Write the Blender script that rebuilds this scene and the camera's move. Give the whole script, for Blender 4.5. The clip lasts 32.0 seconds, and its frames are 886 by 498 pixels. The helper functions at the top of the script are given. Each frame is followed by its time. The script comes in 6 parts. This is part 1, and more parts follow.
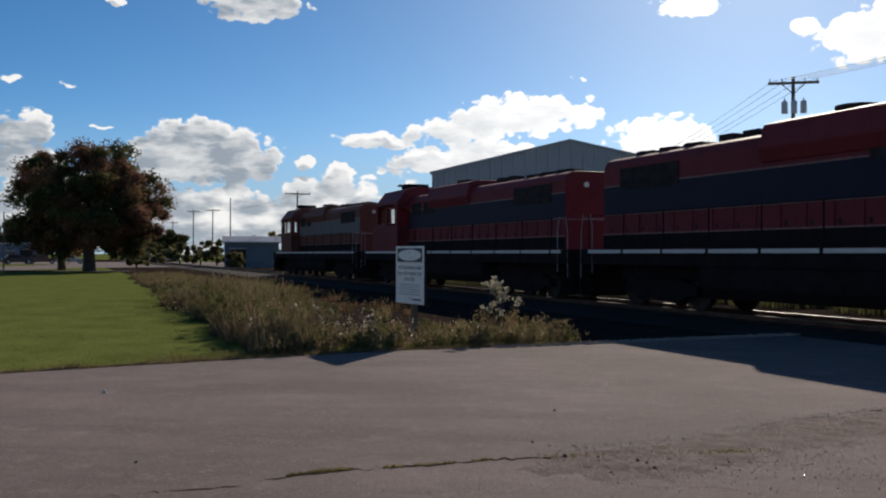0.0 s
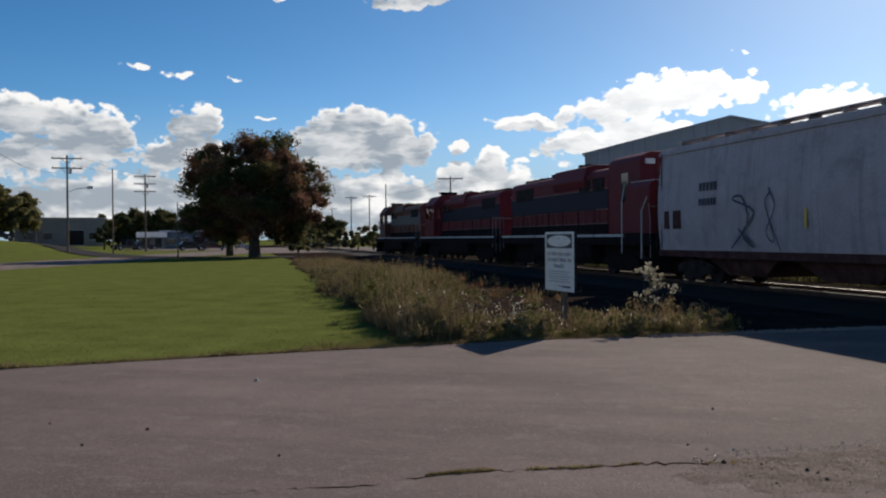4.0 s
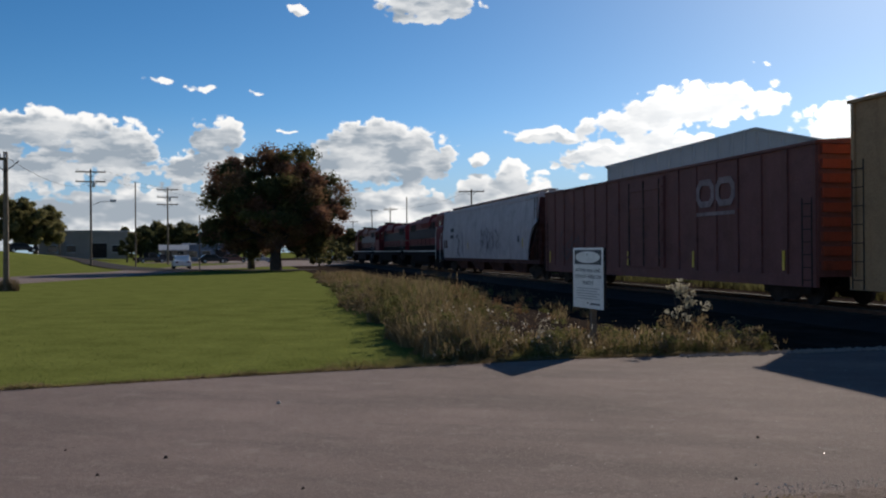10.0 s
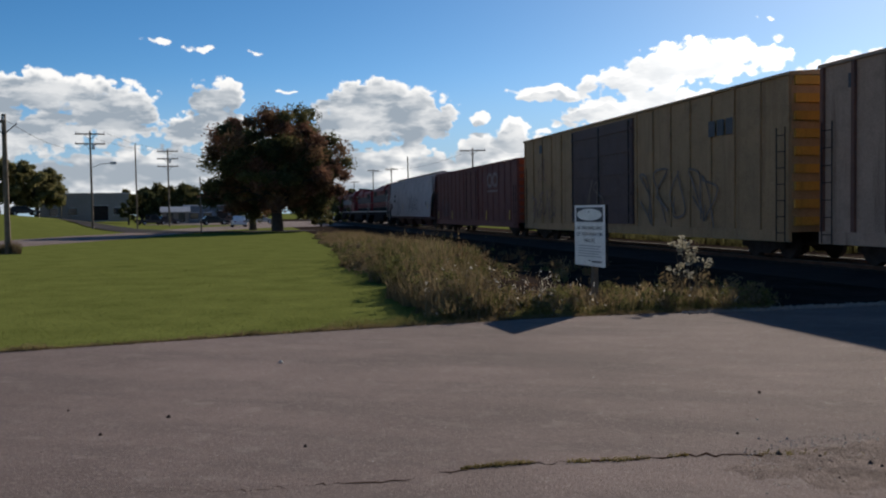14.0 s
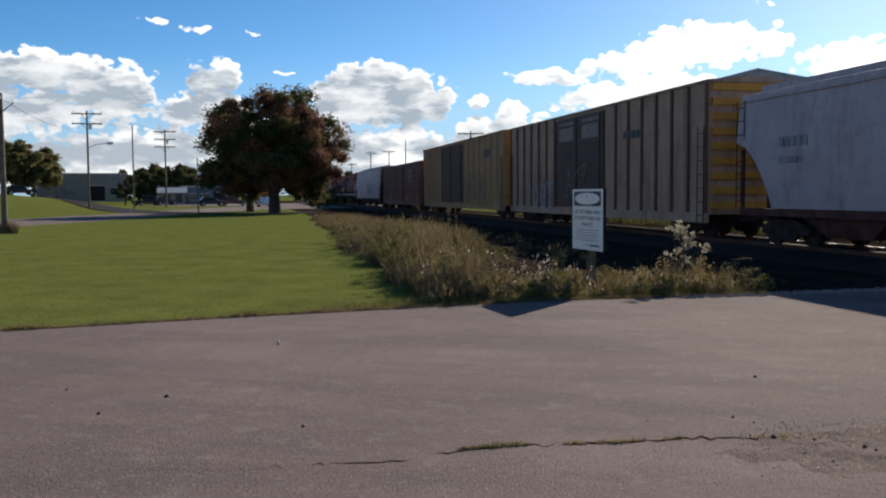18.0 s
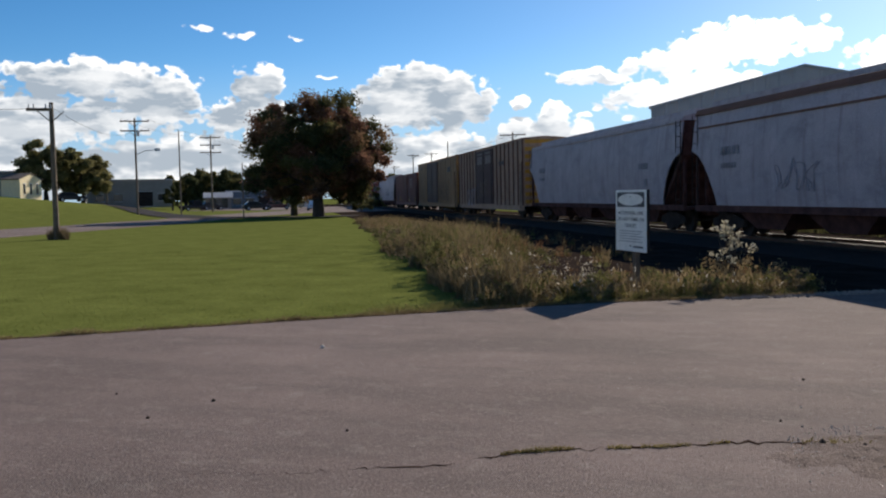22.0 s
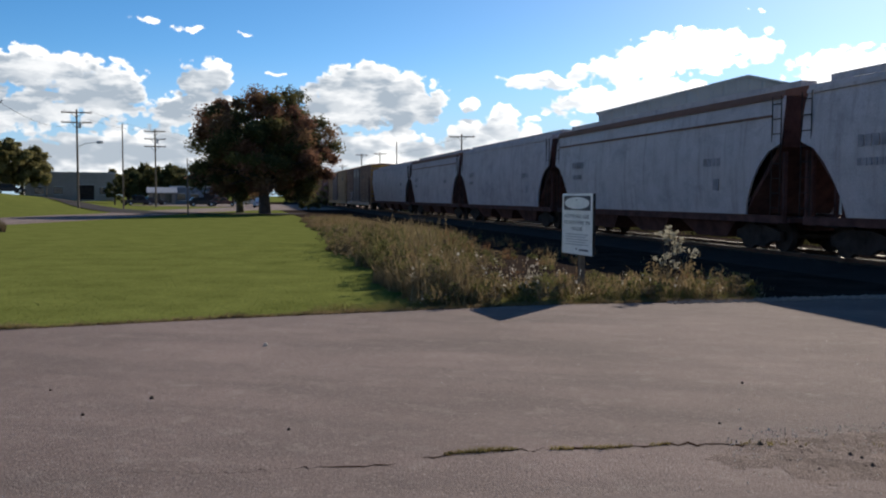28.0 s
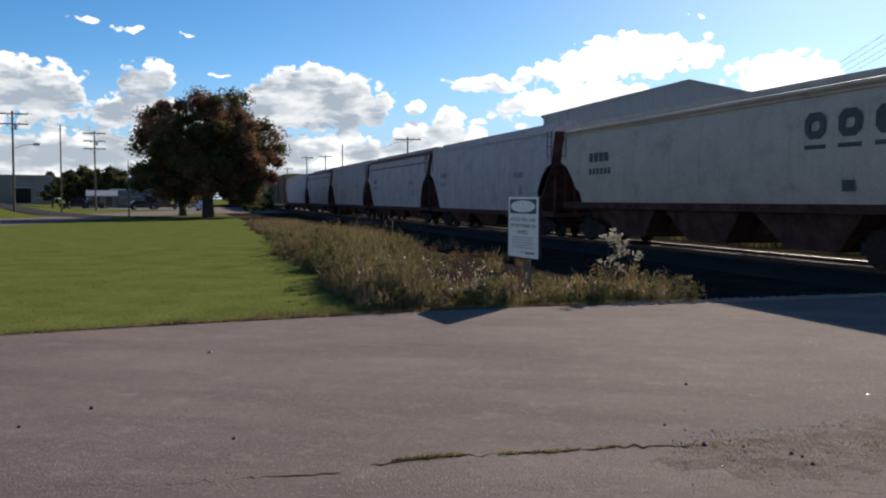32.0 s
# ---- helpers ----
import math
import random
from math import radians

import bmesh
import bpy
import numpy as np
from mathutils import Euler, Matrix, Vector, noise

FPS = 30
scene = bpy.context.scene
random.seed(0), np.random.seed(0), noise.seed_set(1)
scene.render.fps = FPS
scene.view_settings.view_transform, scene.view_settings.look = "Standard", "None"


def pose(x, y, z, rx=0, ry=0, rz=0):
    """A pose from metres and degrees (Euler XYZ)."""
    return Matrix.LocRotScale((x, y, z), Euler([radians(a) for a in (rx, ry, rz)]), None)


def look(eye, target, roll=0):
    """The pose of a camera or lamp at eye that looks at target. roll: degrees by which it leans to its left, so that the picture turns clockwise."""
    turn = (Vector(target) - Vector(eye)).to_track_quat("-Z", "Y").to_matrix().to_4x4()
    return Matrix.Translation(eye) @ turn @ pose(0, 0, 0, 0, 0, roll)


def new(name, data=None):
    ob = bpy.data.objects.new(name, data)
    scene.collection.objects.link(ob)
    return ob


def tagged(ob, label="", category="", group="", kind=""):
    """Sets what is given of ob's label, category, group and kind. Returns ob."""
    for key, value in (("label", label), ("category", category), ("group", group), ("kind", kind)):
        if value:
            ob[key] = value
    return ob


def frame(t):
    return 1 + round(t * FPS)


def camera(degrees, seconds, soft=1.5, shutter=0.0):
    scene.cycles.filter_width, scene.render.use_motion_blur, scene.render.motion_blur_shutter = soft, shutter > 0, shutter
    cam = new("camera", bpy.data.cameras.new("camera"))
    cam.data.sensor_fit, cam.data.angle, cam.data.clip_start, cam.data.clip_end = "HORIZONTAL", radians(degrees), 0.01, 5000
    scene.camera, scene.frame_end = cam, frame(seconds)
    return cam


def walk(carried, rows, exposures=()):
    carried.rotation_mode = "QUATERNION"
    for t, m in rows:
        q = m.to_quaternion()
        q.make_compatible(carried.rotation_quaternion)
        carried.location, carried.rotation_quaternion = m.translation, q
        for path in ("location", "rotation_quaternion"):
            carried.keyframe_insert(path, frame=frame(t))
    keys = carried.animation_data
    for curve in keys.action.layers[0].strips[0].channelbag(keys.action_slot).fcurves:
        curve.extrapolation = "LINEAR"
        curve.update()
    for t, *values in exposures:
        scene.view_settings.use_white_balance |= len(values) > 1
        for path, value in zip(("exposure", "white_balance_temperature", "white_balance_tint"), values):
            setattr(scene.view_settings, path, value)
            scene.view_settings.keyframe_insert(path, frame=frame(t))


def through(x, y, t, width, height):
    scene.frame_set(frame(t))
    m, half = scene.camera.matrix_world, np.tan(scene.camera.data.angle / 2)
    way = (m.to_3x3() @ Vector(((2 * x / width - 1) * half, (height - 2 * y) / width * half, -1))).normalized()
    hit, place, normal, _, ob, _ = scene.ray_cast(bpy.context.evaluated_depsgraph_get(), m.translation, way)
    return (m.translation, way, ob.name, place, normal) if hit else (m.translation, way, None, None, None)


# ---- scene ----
cam = camera(52.2, 32.0, 2.1)
PATH = [
    (0, (0.118, -0.73, 1.595), (0.016, 1.268, 1.608), 0.2),
    (0.5, (0.124, -0.637, 1.601), (-0.034, 1.356, 1.657), 0.6),
    (1, (0.143, -0.649, 1.575), (-0.137, 1.332, 1.6), 0.6),
    (1.5, (0.138, -0.629, 1.57), (-0.14, 1.352, 1.546), 0.3),
    (2, (0.142, -0.621, 1.58), (-0.138, 1.359, 1.564), -0.3),
    (2.5, (0.112, -0.614, 1.575), (-0.203, 1.361, 1.533), -0.6),
    (3, (0.102, -0.582, 1.576), (-0.226, 1.389, 1.506), -0.0),
    (3.5, (0.179, -0.496, 1.617), (-0.261, 1.455, 1.587), -0.4),
    (5.5, (0.039, -0.049, 1.714), (-0.339, 1.915, 1.696), 0.1),
    (6, (-0.014, 0.026, 1.74), (-0.36, 1.996, 1.761), 0.7),
    (6.5, (-0.014, -0.09, 1.741), (-0.451, 1.862, 1.769), -0.2),
    (7, (0.023, -0.025, 1.682), (-0.306, 1.948, 1.679), 1.2),
    (7.5, (0.006, 0.09, 1.745), (-0.192, 2.08, 1.718), 0.6),
    (8, (-0.019, 0.013, 1.713), (-0.29, 1.994, 1.703), -0.1),
    (8.5, (-0.022, 0.001, 1.717), (-0.403, 1.965, 1.696), -0.1),
    (9, (-0.01, -0.016, 1.717), (-0.457, 1.933, 1.69), -0.9),
    (9.5, (0.008, -0.027, 1.711), (-0.509, 1.904, 1.694), -0.1),
    (10, (0.003, -0.061, 1.718), (-0.478, 1.88, 1.722), -0.4),
    (10.5, (-0.01, -0.051, 1.705), (-0.483, 1.892, 1.683), -0.4),
    (11, (-0.021, -0.052, 1.698), (-0.506, 1.887, 1.627), 0.1),
    (11.5, (-0.019, -0.04, 1.699), (-0.521, 1.895, 1.634), -0.1),
    (12, (-0.019, -0.01, 1.706), (-0.573, 1.91, 1.635), -1.2),
    (12.5, (0.008, -0.008, 1.699), (-0.531, 1.917, 1.628), -0.3),
    (13, (-0.002, -0.006, 1.695), (-0.488, 1.933, 1.623), -0.9),
    (13.5, (0.001, -0.002, 1.695), (-0.485, 1.936, 1.608), -0.8),
    (15.5, (0.001, -0.021, 1.716), (-0.481, 1.918, 1.643), -1.3),
    (16, (0.003, -0.024, 1.709), (-0.485, 1.913, 1.62), -0.7),
    (16.5, (0.003, -0.019, 1.709), (-0.455, 1.925, 1.597), -0.7),
    (17, (0.001, -0.037, 1.706), (-0.457, 1.908, 1.605), -0.1),
    (17.5, (0.003, -0.041, 1.707), (-0.469, 1.901, 1.625), -0.5),
    (18, (-0.008, -0.015, 1.692), (-0.487, 1.923, 1.57), -0.4),
    (18.5, (-0.007, 0.003, 1.71), (-0.493, 1.94, 1.592), -0.0),
    (19, (-0.006, 0.006, 1.701), (-0.485, 1.943, 1.558), -0.2),
    (19.5, (0.003, 0.003, 1.7), (-0.491, 1.936, 1.564), -0.4),
    (20, (0.005, -0.018, 1.709), (-0.512, 1.91, 1.59), -0.3),
    (20.5, (0.006, -0.012, 1.708), (-0.514, 1.915, 1.591), -0.3),
    (21, (0.001, -0.019, 1.693), (-0.535, 1.904, 1.561), -0.3),
    (21.5, (0.0, -0.02, 1.715), (-0.56, 1.897, 1.596), -1.5),
    (22, (0.008, -0.026, 1.713), (-0.563, 1.887, 1.596), -1.1),
    (22.5, (0.003, -0.024, 1.716), (-0.578, 1.887, 1.619), -0.9),
    (23, (0.004, -0.031, 1.717), (-0.563, 1.884, 1.606), -1.0),
    (23.5, (0.003, -0.037, 1.718), (-0.557, 1.881, 1.63), -1.4),
    (24, (0.003, -0.041, 1.726), (-0.574, 1.872, 1.64), -0.9),
    (24.5, (0.01, -0.032, 1.72), (-0.576, 1.878, 1.634), -0.9),
    (25, (0.01, -0.038, 1.719), (-0.534, 1.885, 1.628), -0.5),
    (25.5, (-0.019, -0.032, 1.71), (-0.574, 1.887, 1.606), -0.0),
    (27.5, (0.002, 0.005, 1.705), (-0.501, 1.938, 1.593), 0.1),
    (28, (0.0, 0.01, 1.695), (-0.458, 1.954, 1.579), 0.2),
    (28.5, (-0.002, 0.021, 1.697), (-0.404, 1.978, 1.599), 0.4),
    (29, (0.008, 0.029, 1.708), (-0.338, 1.993, 1.548), 1.8),
    (29.5, (0.011, 0.05, 1.722), (-0.228, 2.031, 1.586), 1.1),
    (30, (0.002, 0.049, 1.719), (-0.263, 2.03, 1.629), 0.0),
    (30.5, (-0.008, 0.012, 1.712), (-0.336, 1.984, 1.646), 0.1),
    (31, (-0.019, 0.024, 1.695), (-0.385, 1.988, 1.612), 0.5),
    (31.5, (-0.028, 0.034, 1.707), (-0.404, 1.996, 1.612), 0.7),
    (32, (-0.01, 0.038, 1.712), (-0.352, 2.005, 1.602), 0.1),
]
walk(cam, [(t, look(eye, target, roll)) for t, eye, target, roll in PATH],
     [(0, 0.0), (2, -0.05), (3, 0.15), (4, 0.05), (6, -0.33), (7, -0.2), (8, 0.05), (9, 0.0), (10, 0.08), (13, 0.08), (17, 0.36), (20, 0.42), (22, 0.4), (25, 0.36), (28, 0.46), (30, 0.46), (32, 0.4)])

# ---- world, sun ----
SUN_AZ, SUN_EL = 17.0, 26.4          # degrees right of +y, and above the horizon


def sky_world():
    w = bpy.data.worlds.new("sky")
    scene.world = w
    w.use_nodes = True
    nt = w.node_tree
    N, L = nt.nodes, nt.links
    bg = N["Background"]
    sky = N.new("ShaderNodeTexSky")
    sky.sky_type, sky.sun_disc = "NISHITA", False
    sky.sun_elevation, sky.sun_rotation = radians(SUN_EL), radians(SUN_AZ)
    sky.air_density, sky.dust_density, sky.ozone_density, sky.altitude = 0.6, 0.3, 2.2, 200

    def math_(op, a, b=None, c=None, clamp=False):
        n = N.new("ShaderNodeMath")
        n.operation, n.use_clamp = op, clamp
        for k, v in enumerate((a, b, c)):
            if v is None:
                continue
            if isinstance(v, (int, float)):
                n.inputs[k].default_value = v
            else:
                L.new(v, n.inputs[k])
        return n.outputs[0]

    def vec(op, a, b):
        n = N.new("ShaderNodeVectorMath")
        n.operation = op
        L.new(a, n.inputs[0])
        if isinstance(b, tuple):
            n.inputs[1].default_value = b
        elif b is not None:
            L.new(b, n.inputs[1])
        return n.outputs["Value" if op == "LENGTH" else "Vector"]

    co = N.new("ShaderNodeTexCoord").outputs["Generated"]
    sep = N.new("ShaderNodeSeparateXYZ")
    L.new(co, sep.inputs[0])
    az = math_("MULTIPLY", math_("ARCTAN2", math_("MULTIPLY", sep.outputs[0], -1.0), sep.outputs[1]), 57.2958)
    el = math_("MULTIPLY", math_("ARCSINE", sep.outputs[2]), 57.2958)
    comb = N.new("ShaderNodeCombineXYZ")
    L.new(az, comb.inputs[0])
    L.new(el, comb.inputs[1])
    pos = comb.outputs[0]
    # cumulus: bearing to the left, elevation, half width, half height in degrees
    puffs = ((18.6, 6.4, 3.6, 2.0), (15.6, 6.0, 2.6, 1.9), (20.0, 5.3, 3.2, 1.5), (-2.2, 8.8, 5.2, 1.35), (1.5, 7.8, 3.8, 1.0), (7.0, 7.1, 3.0, 0.55),
             (4.0, 6.0, 3.0, 0.9), (0.0, 6.4, 3.6, 1.0), (37.5, 7.1, 5.5, 1.4), (34.0, 6.1, 3.0, 1.9), (40.0, 5.0, 5.0, 1.6), (27.9, 6.9, 1.8, 1.6),
             (28.4, 5.0, 3.2, 1.4), (31.2, 10.3, 1.0, 0.20), (28.9, 10.0, 1.1, 0.20), (25.4, 9.8, 0.7, 0.14), (23.7, 7.5, 0.5, 0.15), (11.6, 5.7, 0.9, 0.5),
             (9.4, 4.9, 1.6, 0.8), (-10.6, 7.2, 3.4, 1.5), (14.8, 15.3, 3.6, 1.2), (-22.3, 12.6, 2.9, 1.9), (-18.9, 13.2, 0.9, 0.6), (-12.2, 15.0, 2.3, 0.8),
             (23.0, 14.9, 0.7, 0.4), (-5.4, 10.9, 0.6, 0.25), (50.0, 8.0, 6.0, 2.0), (-35.0, 9.0, 7.0, 2.5), (70.0, 9.0, 8.0, 3.0), (-60.0, 12.0, 9.0, 3.0))
    def noise_tex(v, scale, detail, rough=0.55):
        n = N.new("ShaderNodeTexNoise")
        n.inputs["Scale"].default_value, n.inputs["Detail"].default_value, n.inputs["Roughness"].default_value = scale, detail, rough
        L.new(v, n.inputs["Vector"])
        return n

    def ramp_(v, lo, hi, to=1.0):
        r = N.new("ShaderNodeMapRange")
        r.interpolation_type = "SMOOTHSTEP"
        r.inputs["From Min"].default_value, r.inputs["From Max"].default_value, r.inputs["To Max"].default_value = lo, hi, to
        L.new(v, r.inputs["Value"])
        return r.outputs[0]

    def warp(v, scale, amount, detail):
        n = noise_tex(v, scale, detail)
        off = vec("MULTIPLY", vec("SUBTRACT", n.outputs["Color"], (0.5, 0.5, 0.5)), (amount, amount * 0.62, 0))
        return vec("ADD", v, off)

    def density(v):
        d = None
        for a, e, rx, ry in puffs:
            q = vec("MULTIPLY", vec("SUBTRACT", v, (a, e, 0)), (1 / rx, 1 / ry, 0))
            amp = 0.40 if ry < 0.3 else 1.0
            k = math_("MULTIPLY_ADD", vec("LENGTH", q, None), -amp, amp)
            d = k if d is None else math_("MAXIMUM", d, k)
        return d

    def cells(v, scale):
        n = N.new("ShaderNodeTexVoronoi")
        n.voronoi_dimensions, n.feature = "2D", "SMOOTH_F1"
        n.inputs["Scale"].default_value, n.inputs["Smoothness"].default_value = scale, 0.35
        L.new(v, n.inputs["Vector"])
        return n.outputs["Distance"]

    bent = warp(warp(pos, 0.5, 2.0, 2.0), 2.2, 0.5, 4.0)
    lumpy = warp(vec("MULTIPLY", pos, (1.0, 1.25, 1.0)), 1.3, 0.9, 4.0)
    fine = noise_tex(pos, 3.0, 5.0, 0.6).outputs["Fac"]
    # cauliflower heads in two sizes
    heads = math_("ADD", math_("MULTIPLY_ADD", cells(lumpy, 0.75), -0.75, 0.40), math_("MULTIPLY_ADD", cells(lumpy, 1.9), -0.38, 0.18))
    heads = math_("ADD", heads, math_("MULTIPLY_ADD", fine, 0.28, -0.14))
    billow = noise_tex(vec("MULTIPLY", pos, (0.20, 0.42, 1.0)), 1.0, 3.0).outputs["Fac"]
    # the broken band of cloud low over the horizon
    band = math_("MULTIPLY_ADD", math_("ABSOLUTE", math_("SUBTRACT", el, 2.3)), -0.34, 0.98)
    band = math_("ADD", band, math_("MULTIPLY_ADD", billow, 2.6, -1.55))
    # the same broken cumulus goes on all round
    field = noise_tex(vec("MULTIPLY", pos, (0.07, 0.13, 1.0)), 1.0, 4.0, 0.6).outputs["Fac"]
    field = math_("MULTIPLY_ADD", ramp_(math_("ABSOLUTE", math_("SUBTRACT", az, 5.0)), 42.0, 60.0), 3.0, math_("MULTIPLY_ADD", field, 4.0, -5.3))
    field = math_("SUBTRACT", field, ramp_(el, 14.0, 32.0, 1.2))
    body = math_("MAXIMUM", math_("MAXIMUM", math_("SUBTRACT", density(bent), 0.10), field), band)
    d = math_("ADD", body, math_("MULTIPLY", heads, ramp_(body, -0.32, 0.02)))
    above = density(vec("ADD", bent, (-0.2, 0.48, 0)))
    fine2 = noise_tex(vec("MULTIPLY", lumpy, (0.75, 2.0, 1.0)), 0.46, 5.0, 0.6).outputs["Fac"]
    wisps = noise_tex(bent, 2.2, 6.0, 0.68).outputs["Fac"]
    cover = ramp_(math_("MULTIPLY_ADD", wisps, 0.30, math_("ADD", d, -0.15)), -0.02, 0.19)
    patches = ramp_(noise_tex(vec("MULTIPLY", pos, (0.35, 0.75, 1.0)), 0.8, 3.0, 0.55).outputs["Fac"], 0.36, 0.60)
    # against the light the bodies are grey with bright rims; near the sun light comes through
    thick = ramp_(az, -6.0, 22.0, 0.75)
    shade = math_("MULTIPLY", ramp_(math_("MULTIPLY_ADD", heads, 0.42, above), -0.06, 0.30), math_("MULTIPLY", math_("MULTIPLY_ADD", patches, 0.42, 0.58), math_("ADD", thick, 0.3)))
    shade = math_("MULTIPLY", shade, math_("MULTIPLY_ADD", ramp_(fine2, 0.36, 0.60), 0.55, 0.55), clamp=True)
    low = math_("MULTIPLY", ramp_(math_("MULTIPLY", el, -1.0), -5.2, -3.2), patches)
    grey = math_("MINIMUM", math_("MAXIMUM", shade, math_("MULTIPLY", low, 0.9)), 0.95)
    tint = N.new("ShaderNodeMixRGB")
    tint.inputs[1].default_value = (1.0, 0.99, 0.975, 1)
    tint.inputs[2].default_value = (0.30, 0.36, 0.43, 1)
    L.new(grey, tint.inputs[0])
    cloud = N.new("ShaderNodeVectorMath")
    cloud.operation = "SCALE"
    L.new(tint.outputs[0], cloud.inputs[0])
    L.new(math_("MULTIPLY_ADD", ramp_(math_("MULTIPLY", az, -1.0), -14.0, 8.0), 0.32 * CLOUD, CLOUD), cloud.inputs["Scale"])
    mix = N.new("ShaderNodeMixRGB")
    L.new(cover, mix.inputs[0])
    deep = N.new("ShaderNodeHueSaturation")
    deep.inputs["Saturation"].default_value = 1.27
    blue = N.new("ShaderNodeMixRGB")
    blue.blend_type = "MULTIPLY"
    blue.inputs[0].default_value = 1.0
    blue.inputs[2].default_value = (0.93, 1.0, 0.99, 1)
    L.new(sky.outputs[0], blue.inputs[1])
    L.new(blue.outputs[0], deep.inputs["Color"])
    haze = N.new("ShaderNodeMixRGB")
    haze.inputs[2].default_value = (3.1, 4.45, 5.9, 1)
    L.new(ramp_(math_("MULTIPLY", el, -1.0), -9.0, -0.5, 0.85), haze.inputs[0])
    L.new(deep.outputs[0], haze.inputs[1])
    L.new(haze.outputs[0], mix.inputs[1])
    L.new(cloud.outputs[0], mix.inputs[2])
    L.new(mix.outputs[0], bg.inputs["Color"])
    bg.inputs["Strength"].default_value = 0.094


CLOUD = 9.9
sky_world()
sun = new("sun", bpy.data.lights.new("sun", "SUN"))
sun.data.energy, sun.data.angle, sun.data.color = 4.7, radians(0.53), (1.0, 0.88, 0.74)
sun.matrix_world = look((0, 0, 50), (-math.sin(radians(SUN_AZ)) * 10, -math.cos(radians(SUN_AZ)) * 10, 50 - 10 * math.tan(radians(SUN_EL))))


# ---- materials ----
def mat(name, base, rough=0.7, metal=0.0, var=0.25, scale=6.0, bump=0.0, fine=60.0, second=None, spec=0.5, obj=True, stretch=(1, 1, 1), island=0.0):
    """A surface with colour variation at two scales and fine relief, in metres."""
    m = bpy.data.materials.new(name)
    m.use_nodes = True
    N, L = m.node_tree.nodes, m.node_tree.links
    p = N["Principled BSDF"]
    p.inputs["Roughness"].default_value, p.inputs["Metallic"].default_value = rough, metal
    p.inputs["Specular IOR Level"].default_value = spec
    tc = N.new("ShaderNodeTexCoord")
    mp = N.new("ShaderNodeMapping")
    mp.inputs["Scale"].default_value = stretch
    L.new(tc.outputs["Object"], mp.inputs["Vector"])
    a, b = N.new("ShaderNodeTexNoise"), N.new("ShaderNodeTexNoise")
    for t, s, dt in ((a, scale, 5.0), (b, fine, 3.0)):
        t.inputs["Scale"].default_value, t.inputs["Detail"].default_value, t.inputs["Roughness"].default_value = s, dt, 0.62
        L.new(mp.outputs[0], t.inputs["Vector"])
    r = N.new("ShaderNodeValToRGB")
    lo = [c * (1 - var) for c in base]
    hi = [min(1, c * (1 + var)) for c in base]
    r.color_ramp.elements[0].position, r.color_ramp.elements[1].position = 0.32, 0.68
    r.color_ramp.elements[0].color, r.color_ramp.elements[1].color = (*(second or lo), 1), (*hi, 1)
    L.new(a.outputs["Fac"], r.inputs["Fac"])
    mul = N.new("ShaderNodeMixRGB")
    mul.blend_type, mul.inputs[0].default_value = "MULTIPLY", 0.5
    L.new(r.outputs[0], mul.inputs[1])
    r2 = N.new("ShaderNodeMapRange")
    r2.inputs["From Min"].default_value, r2.inputs["From Max"].default_value = 0.3, 0.7
    r2.inputs["To Min"].default_value, r2.inputs["To Max"].default_value = 0.55, 1.25
    L.new(b.outputs["Fac"], r2.inputs["Value"])
    L.new(r2.outputs[0], mul.inputs[2])
    out = mul.outputs[0]
    if island:
        geo = N.new("ShaderNodeNewGeometry")
        hs = N.new("ShaderNodeHueSaturation")
        mr = N.new("ShaderNodeMapRange")
        mr.inputs["To Min"].default_value, mr.inputs["To Max"].default_value = 1 - island, 1 + island
        L.new(geo.outputs["Random Per Island"], mr.inputs["Value"])
        L.new(mr.outputs[0], hs.inputs["Value"])
        L.new(out, hs.inputs["Color"])
        out = hs.outputs[0]
    L.new(out, p.inputs["Base Color"])
    if bump:
        bp = N.new("ShaderNodeBump")
        bp.inputs["Strength"].default_value, bp.inputs["Distance"].default_value = bump, 0.02
        L.new(b.outputs["Fac"], bp.inputs["Height"])
        L.new(bp.outputs[0], p.inputs["Normal"])
    return m


def leafy(name, base, var=0.35, through=0.35, second=None):
    """Leaves and blades: part of the light shines through them."""
    m = mat(name, base, 0.85, 0, var, 0.8, 0, 9.0, second, 0.06, island=0.2)
    N, L = m.node_tree.nodes, m.node_tree.links
    p = N["Principled BSDF"]
    t = N.new("ShaderNodeBsdfTranslucent")
    src = p.inputs["Base Color"].links[0].from_socket
    L.new(src, t.inputs["Color"])
    mx = N.new("ShaderNodeMixShader")
    mx.inputs[0].default_value = through
    L.new(p.outputs[0], mx.inputs[1])
    L.new(t.outputs[0], mx.inputs[2])
    L.new(mx.outputs[0], N["Material Output"].inputs["Surface"])
    return m


